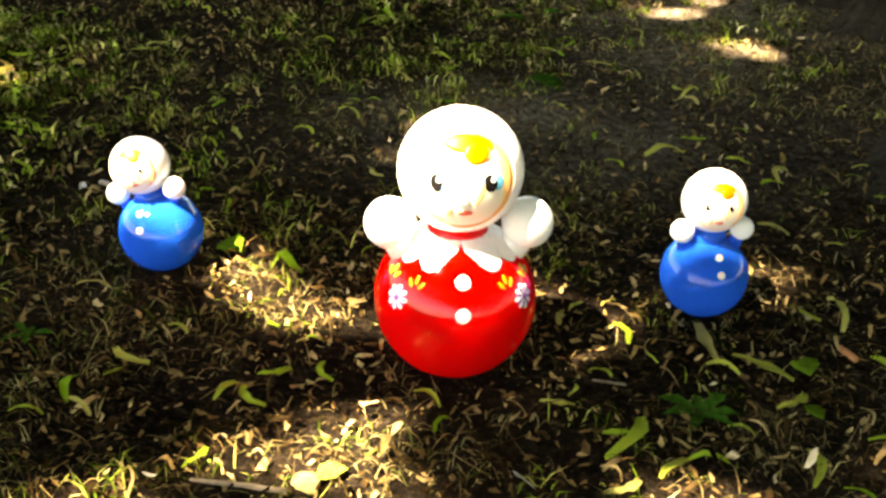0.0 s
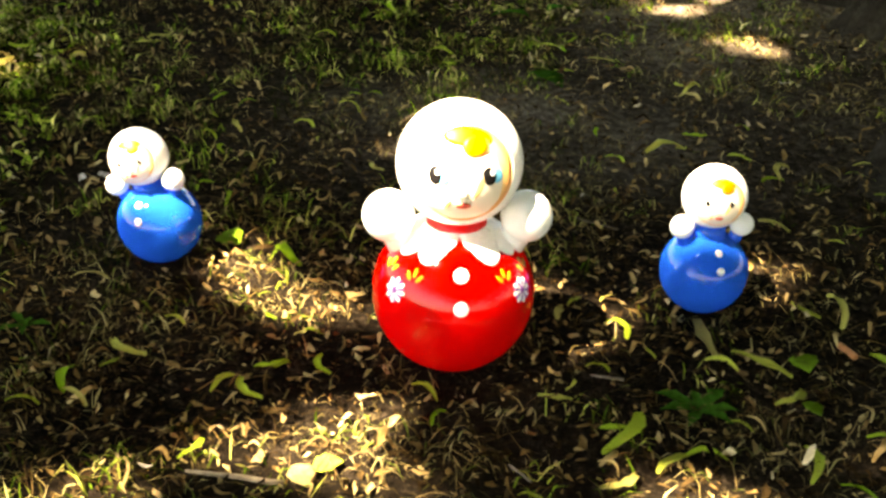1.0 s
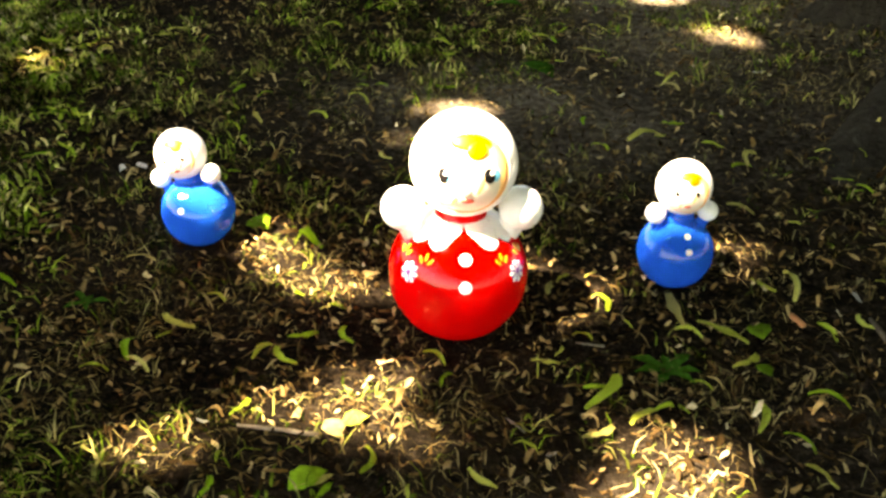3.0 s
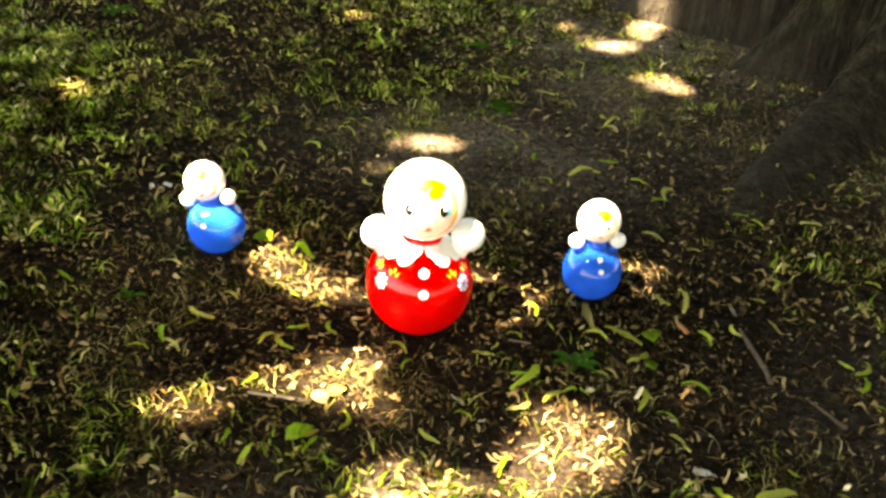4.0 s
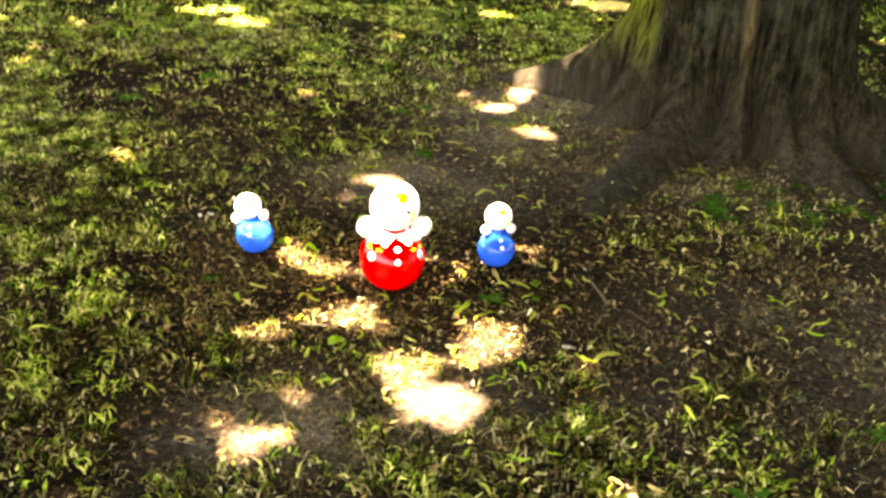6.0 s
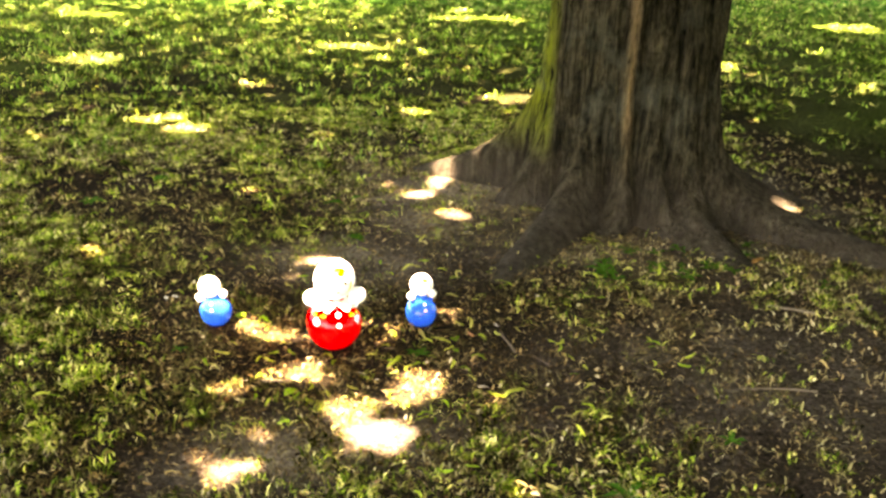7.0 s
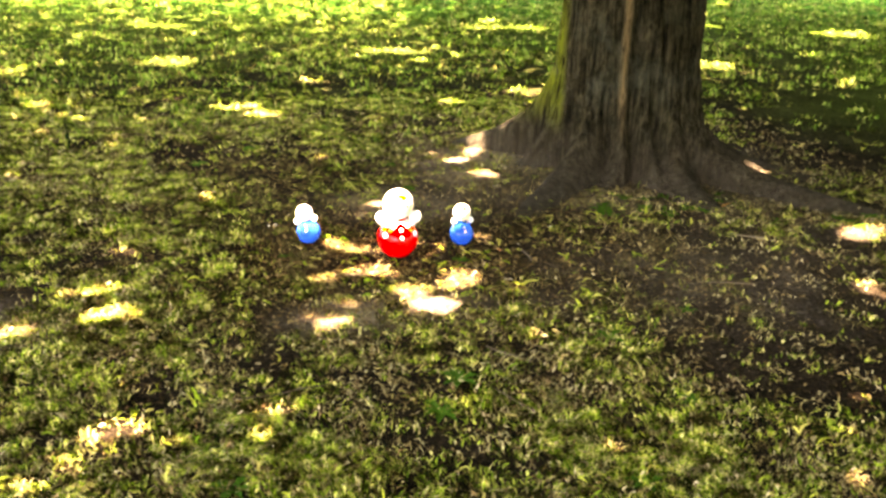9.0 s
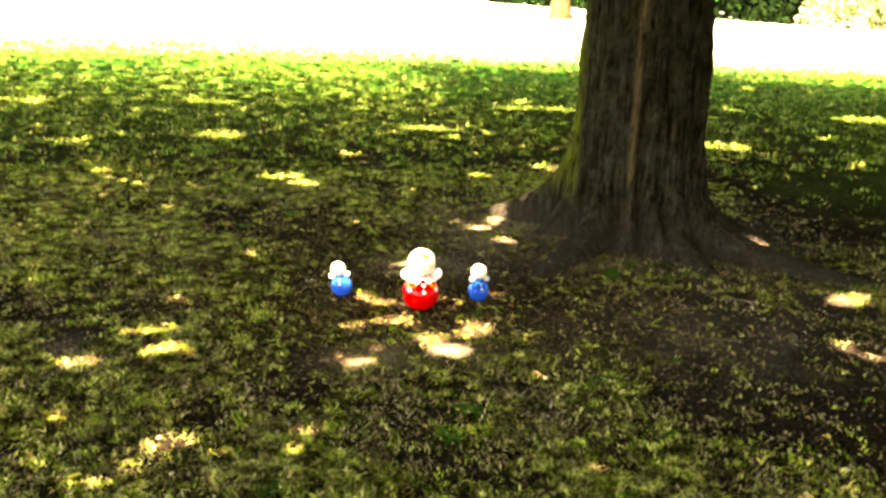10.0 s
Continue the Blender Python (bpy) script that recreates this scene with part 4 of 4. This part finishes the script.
    data = scatter(STRIPS, x, y, ground_z(x, y) + rng.uniform(0.006, 0.024, n), rng.uniform(0, 6.28, n), rng.normal(0, 0.55, n), rng.normal(0, 0.45, n), 0.012 + 0.036 * rng.uniform(0, 1, n) ** 1.8)
    tagged(new("fallen_bracts", mesh_from("fallen_bracts", *data, BRACT)), "yellow-green fallen linden bracts scattered over the ground", "fallen bracts", kind="stuff")


litter()


def one_mesh(name, template, mat):
    v, f = template
    me = mesh_from(name, v, np.concatenate([np.asarray(q) for q in f]), [len(q) for q in f], mat, True)
    return me


BRACT_MESHES = [one_mesh("fallen_bract", s, BRACT_ONE) for s in STRIPS]


def lay(mesh, name, x, y, length, deg, label, category, group, tilt=0.0, up=0.004):
    ob = new(name, mesh)
    ob.matrix_world = pose(x, y, float(ground_z(x, y)) + up, tilt, 0, deg) @ Matrix.Diagonal((length, length, length, 1))
    return tagged(ob, label, category, group)


# bracts that lie round the dolls: x, y, length, direction
LAID = [
    (0.338, -0.001, 0.074, 139), (0.168, -0.131, 0.084, 57), (-0.342, -0.019, 0.059, 146), (-0.371, -0.112, 0.043, 143), (-0.387, -0.083, 0.049, 97),
    (-0.200, -0.083, 0.050, 124), (-0.187, -0.040, 0.040, 16), (0.108, -0.076, 0.036, 171), (-0.026, -0.077, 0.039, 136), (0.424, 0.121, 0.048, 121),
    (0.457, 0.118, 0.075, 86), (-0.203, 0.201, 0.068, 117), (-0.130, -0.034, 0.043, 105), (0.155, -0.206, 0.045, 28), (0.210, -0.178, 0.045, 39),
    (0.243, -0.166, 0.042, 177), (-0.086, 0.946, 0.07, 109), (-0.179, 0.734, 0.056, 134),
]
LAID_MORE = [
    (0.342, 0.609, 0.075, 21), (0.512, 0.529, 0.062, 57), (0.191, 0.061, 0.044, 113), (0.288, 0.050, 0.080, 93), (0.337, -0.173, 0.058, 80),
    (0.294, 1.052, 0.060, 151), (0.437, 0.885, 0.07, 51), (-0.143, 1.392, 0.08, 101), (0.429, -0.378, 0.063, 132), (0.990, 0.448, 0.066, 128),
    (0.484, -0.377, 0.08, 26), (-0.144, -0.302, 0.044, 33),
]
for k, (x, y, length, deg) in enumerate(LAID + LAID_MORE):
    lay(BRACT_MESHES[k % 7], "fallen_bract", x, y, length, deg, "curled yellow-green fallen linden bract on dark soil", "fallen bract", "bracts round the dolls", random.uniform(-14, 14), 0.006)
count = 0
while count < 290:
    x, y = random.uniform(-0.95, 1.1), random.uniform(-0.5, 1.9)
    if min(math.hypot(x, y) - 0.06, math.hypot(x + 0.356, y - 0.192) - 0.03, math.hypot(x - 0.297, y - 0.133) - 0.03) < 0.02 or math.hypot(x - TREE[0], y - TREE[1]) < 0.95:
        continue
    lay(BRACT_MESHES[count % 7], "fallen_bract", x, y, random.uniform(0.018, 0.05), random.uniform(0, 360), "small yellowed fallen linden bract among dry litter", "fallen bract", "bracts round the dolls", random.uniform(-25, 25), 0.004)
    count += 1


# ---- twigs, leaves, weeds and other small things ----
def twig(x, y, length, deg, thick, label):
    bm = bmesh.new()
    r = random.Random(int(1000 * (x + 9)))
    pts = [((q - 0.5) * length, r.uniform(-0.03, 0.03) * length, thick + r.uniform(0, 0.02) * length) for q in (0, 0.2, 0.45, 0.7, 1.0)]
    tube(bm, pts, [thick, thick * 0.95, thick * 0.85, thick * 0.8, thick * 0.5], 7)
    me = bpy.data.meshes.new("twig")
    bm.to_mesh(me)
    bm.free()
    me.materials.append(TWIG)
    ob = new("twig", me)
    ob.matrix_world = pose(x, y, float(ground_z(x, y)) + 0.003, 0, 0, deg)
    tagged(ob, label, "twig", "twigs on the ground")


for x, y, length, deg, thick in [
    (0.551, -0.029, 0.148, 95, 0.0055), (1.627, 0.121, 0.164, 149, 0.005), (1.279, -0.438, 0.229, 168, 0.004), (0.182, -1.304, 0.224, 121, 0.0045), (-0.506, -1.191, 0.303, 13, 0.004),
    (0.244, -1.002, 0.185, 133, 0.004), (-0.191, -0.222, 0.090, 175, 0.003), (0.195, 0.342, 0.075, 146, 0.0015), (0.167, -0.033, 0.036, 167, 0.0018), (0.62, -0.18, 0.07, 120, 0.004),
]:
    twig(x, y, length, deg, thick, "thin dry grey-brown twig lying on soil")


def on_root(x, y):
    """Height of the bark at a place on the root flare."""
    d, th = math.hypot(x - TREE[0], y - TREE[1]), math.atan2(y - TREE[1], x - TREE[0]) % (2 * math.pi)
    z = 0.6
    while z > 0 and float(trunk_radius(np.array(th), np.array(z))) < d:
        z -= 0.005
    return z


def broad_leaf(x, y, size, deg, mat, label, category="fallen leaf"):
    bm = bmesh.new()
    mid = [bm.verts.new((size * (i / 8 - 0.5), 0, 0.10 * size * math.sin(math.pi * i / 8))) for i in range(9)]
    for side in (-1, 1):
        rim = []
        for i in range(9):
            s = i / 8
            w = size * 0.36 * math.sin(math.pi * s ** 0.8) * (1 + 0.10 * math.sin(s * 30))
            rim.append(bm.verts.new((size * (s - 0.5), side * w, 0.10 * size * math.sin(math.pi * s) + 0.25 * w + 0.02 * size * math.sin(9 * s))))
        for i in range(8):
            f = bm.faces.new((mid[i], mid[i + 1], rim[i + 1], rim[i]) if side < 0 else (mid[i + 1], mid[i], rim[i], rim[i + 1]))
            f.smooth = True
    bmesh.ops.remove_doubles(bm, verts=bm.verts, dist=0.0002)
    bmesh.ops.solidify(bm, geom=bm.faces[:], thickness=0.0006)
    me = bpy.data.meshes.new("fallen_leaf")
    bm.to_mesh(me)
    bm.free()
    me.materials.append(mat)
    ob = new("fallen_leaf", me)
    ob.matrix_world = pose(x, y, (on_root(x, y) if size > 0.1 else float(ground_z(x, y))) + 0.006, random.uniform(-15, 15), random.uniform(-10, 10), deg)
    tagged(ob, label, category, "fallen leaves")


for x, y, size, deg in [(0.172, 0.925, 0.078, 141), (0.124, 1.363, 0.09, 170), (0.24, 1.42, 0.07, 30), (-0.62, 1.75, 0.08, 20), (-0.133, -0.216, 0.034, 119), (-0.110, -0.20, 0.030, 20), (-0.15, -0.30, 0.044, 33)]:
    broad_leaf(x, y, size, deg, WEED if size > 0.06 else BRACT_ONE, "fresh green fallen leaf lying on soil")
for x, y, size, deg in [(-0.286, 0.236, 0.050, 132), (0.387, 0.007, 0.042, 91), (0.37, -0.079, 0.026, 124), (1.71, 0.585, 0.13, 35)]:
    broad_leaf(x, y, size, deg, RUSSET if size > 0.1 else BRACT, "curled russet fallen leaf lying on the root" if size > 0.1 else "dry tan fallen leaf on dark soil")


def weed(x, y, size, count):
    """A low rosette of pointed leaves."""
    thing = tagged(new("weed"), "low dark green weed with pointed leaves in soil", "weed", "weeds")
    thing.matrix_world = pose(x, y, float(ground_z(x, y)))
    for k in range(count):
        bm = bmesh.new()
        a, length = 2 * math.pi * k / count + random.uniform(-0.3, 0.3), size * random.uniform(0.6, 1.1)
        d, s = Vector((math.cos(a), math.sin(a), 0)), Vector((-math.sin(a), math.cos(a), 0))
        rows = []
        for i in range(6):
            q = i / 5
            p = d * length * q + Vector((0, 0, length * (0.55 * q - 0.40 * q * q) + 0.002))
            w = length * 0.16 * math.sin(math.pi * (0.08 + 0.90 * q)) * (1.25 if i % 2 else 0.85)
            rows.append([bm.verts.new(p - s * w + Vector((0, 0, w * 0.4))), bm.verts.new(p), bm.verts.new(p + s * w + Vector((0, 0, w * 0.4)))])
        for p, q in zip(rows, rows[1:]):
            for j in (0, 1):
                bm.faces.new((p[j], p[j + 1], q[j + 1], q[j])).smooth = True
        part("leaf", bm, WEED, thing)


for x, y, size, count in [(0.255, -0.085, 0.045, 7), (1.06, 0.50, 0.07, 7), (0.629, -0.913, 0.07, 6), (0.042, -1.185, 0.07, 7), (-0.044, -1.375, 0.08, 7), (0.441, -1.79, 0.06, 5), (-0.64, -1.70, 0.07, 6), (-0.47, 0.02, 0.03, 5), (-0.9, 1.45, 0.07, 6), (0.75, -1.37, 0.05, 5), (1.0, -0.70, 0.05, 5)]:
    weed(x, y, size, count)
for _ in range(26):
    weed(random.uniform(0.98, 1.75), random.uniform(0.42, 0.72), random.uniform(0.03, 0.06), random.choice((4, 5, 6)))
for _ in range(9):
    weed(random.uniform(1.85, 2.6), random.uniform(0.15, 0.40), random.uniform(0.03, 0.06), random.choice((4, 5, 6)))


def dead_weed(x, y):
    """An upright withered stalk with a few hanging leaves."""
    thing = tagged(new("dead_weed"), "dark withered upright weed stalk among grass", "weed")
    thing.matrix_world = pose(x, y, float(ground_z(x, y)))
    bm = bmesh.new()
    tube(bm, [(0, 0, -0.01), (0.005, 0, 0.08), (-0.01, 0.01, 0.15), (0.0, 0.01, 0.21)], [0.006, 0.005, 0.004, 0.002], 8)
    part("stalk", bm, HEDGE, thing)
    for k in range(7):
        bm = bmesh.new()
        a, z, length = k * 2.4, 0.05 + 0.022 * k, 0.055
        d, side = Vector((math.cos(a), math.sin(a), -0.5)), Vector((-math.sin(a), math.cos(a), 0))
        rows = [[bm.verts.new(Vector((0, 0, z)) + d * length * q + side * w), bm.verts.new(Vector((0, 0, z)) + d * length * q - side * w)] for q, w in ((0, 0.003), (0.4, 0.014), (0.8, 0.010), (1.0, 0.002))]
        for p, q in zip(rows, rows[1:]):
            bm.faces.new((p[0], p[1], q[1], q[0])).smooth = True
        part("leaf", bm, HEDGE, thing)


dead_weed(-1.62, 1.85)


def cigarette_end(x, y, deg):
    bm = bmesh.new()
    tube(bm, [(-0.014, 0, 0.004), (-0.0132, 0, 0.004), (0.012, 0, 0.004), (0.0135, 0.0006, 0.0038)], [0.0030, 0.0039, 0.0039, 0.0034], 14)
    me = bpy.data.meshes.new("cigarette_end")
    bm.to_mesh(me)
    bm.free()
    me.materials.append(FILTER)
    ob = new("cigarette_end", me)
    ob.matrix_world = pose(x, y, float(ground_z(x, y)) + 0.004, 0, 0, deg)
    tagged(ob, "short orange cork-paper cigarette end on soil", "cigarette end")


cigarette_end(0.445, 0.035, 112)

for x, y, length, deg in [(0.065, -0.198, 0.034, 140), (0.544, 0.100, 0.030, 92), (0.750, 0.318, 0.024, 172), (-0.276, -0.21, 0.02, 165), (0.10, -0.245, 0.02, 20), (-0.498, 0.408, 0.032, 150), (-0.53, 0.40, 0.03, 100), (0.40, -0.33, 0.045, 150), (0.63, 0.95, 0.03, 10), (0.19, 0.43, 0.015, 60)]:
    lay(one_mesh("petal", flake_template(int(100 + 50 * x)), PETAL), "petal", x, y, length * 0.5, deg, "withered pale petal on dark soil", "petal", "petals", 0, 0.005)


# ---- beyond the lawn: another tree, a hedge, bright shrubs ----
def far_tree(x, y):
    tree = tagged(new("park_tree"), "distant sunlit tree with pale trunk", "tree")
    tree.matrix_world = pose(x, y, 0)
    bm = bmesh.new()
    tube(bm, [(0, 0, -0.2), (0, 0, 0.15), (0, 0, 0.6), (0.05, 0, 2.5), (0.1, 0, 5)], [0.52, 0.42, 0.32, 0.28, 0.24], 24)
    part("trunk", bm, BARK_FAR, tree)
    n = 5000
    u = rng.normal(0, 1, (n, 3))
    u /= np.linalg.norm(u, axis=1)[:, None]
    r = rng.uniform(0.55, 1.0, n)
    crown = new("crown", leaf_cloud(u[:, 0] * r * 3.2, u[:, 1] * r * 3.2, 7 + u[:, 2] * r * 2.6, rng.uniform(0.3, 0.5, n), CROWN, "crown", 0.8))
    crown.parent = tree


def bush(name, x0, x1, y, depth, height, count, mat, label, leaf, turn=0):
    """Foliage of many leaves with an uneven top and gaps, on a few stems."""
    thing = tagged(new(name), label, "bush" if name == "shrub" else "hedge")
    thing.matrix_world = pose((x0 + x1) / 2, y, 0, 0, 0, turn)
    half = (x1 - x0) / 2
    px, py, pz = rng.uniform(-half, half, count), rng.uniform(-depth, depth, count), rng.uniform(0, 1, count)
    top = height * (0.7 + 0.6 * field(px + x0, py, 1.4, 81)) * np.sqrt(np.clip(1 - (px / half) ** 6, 0.05, 1))
    pz = 0.03 + pz ** 0.9 * top
    py = py * (0.75 + 0.5 * field(px + x0, pz, 0.7, 83))
    foliage = new("foliage", leaf_cloud(px, py, pz, rng.uniform(0.7, 1.3, count) * leaf, mat, "foliage", 0.9))
    foliage.parent = thing
    for k in range(3):
        bm = bmesh.new()
        sx = (k - 1) * half * 0.6
        tube(bm, [(sx, 0, -0.1), (sx + 0.1, 0.1, height * 0.4), (sx + 0.2, 0, height * 0.8)], [0.06, 0.05, 0.02], 8)
        part("stem", bm, BARK, thing)


far_tree(8.2, 31.5)
bush("hedge", 5.6, 21.4, 40.6, 0.9, 3.2, 14000, HEDGE, "dense leafy hedge beyond the lawn, shade darkened into its green", 0.30, -52)
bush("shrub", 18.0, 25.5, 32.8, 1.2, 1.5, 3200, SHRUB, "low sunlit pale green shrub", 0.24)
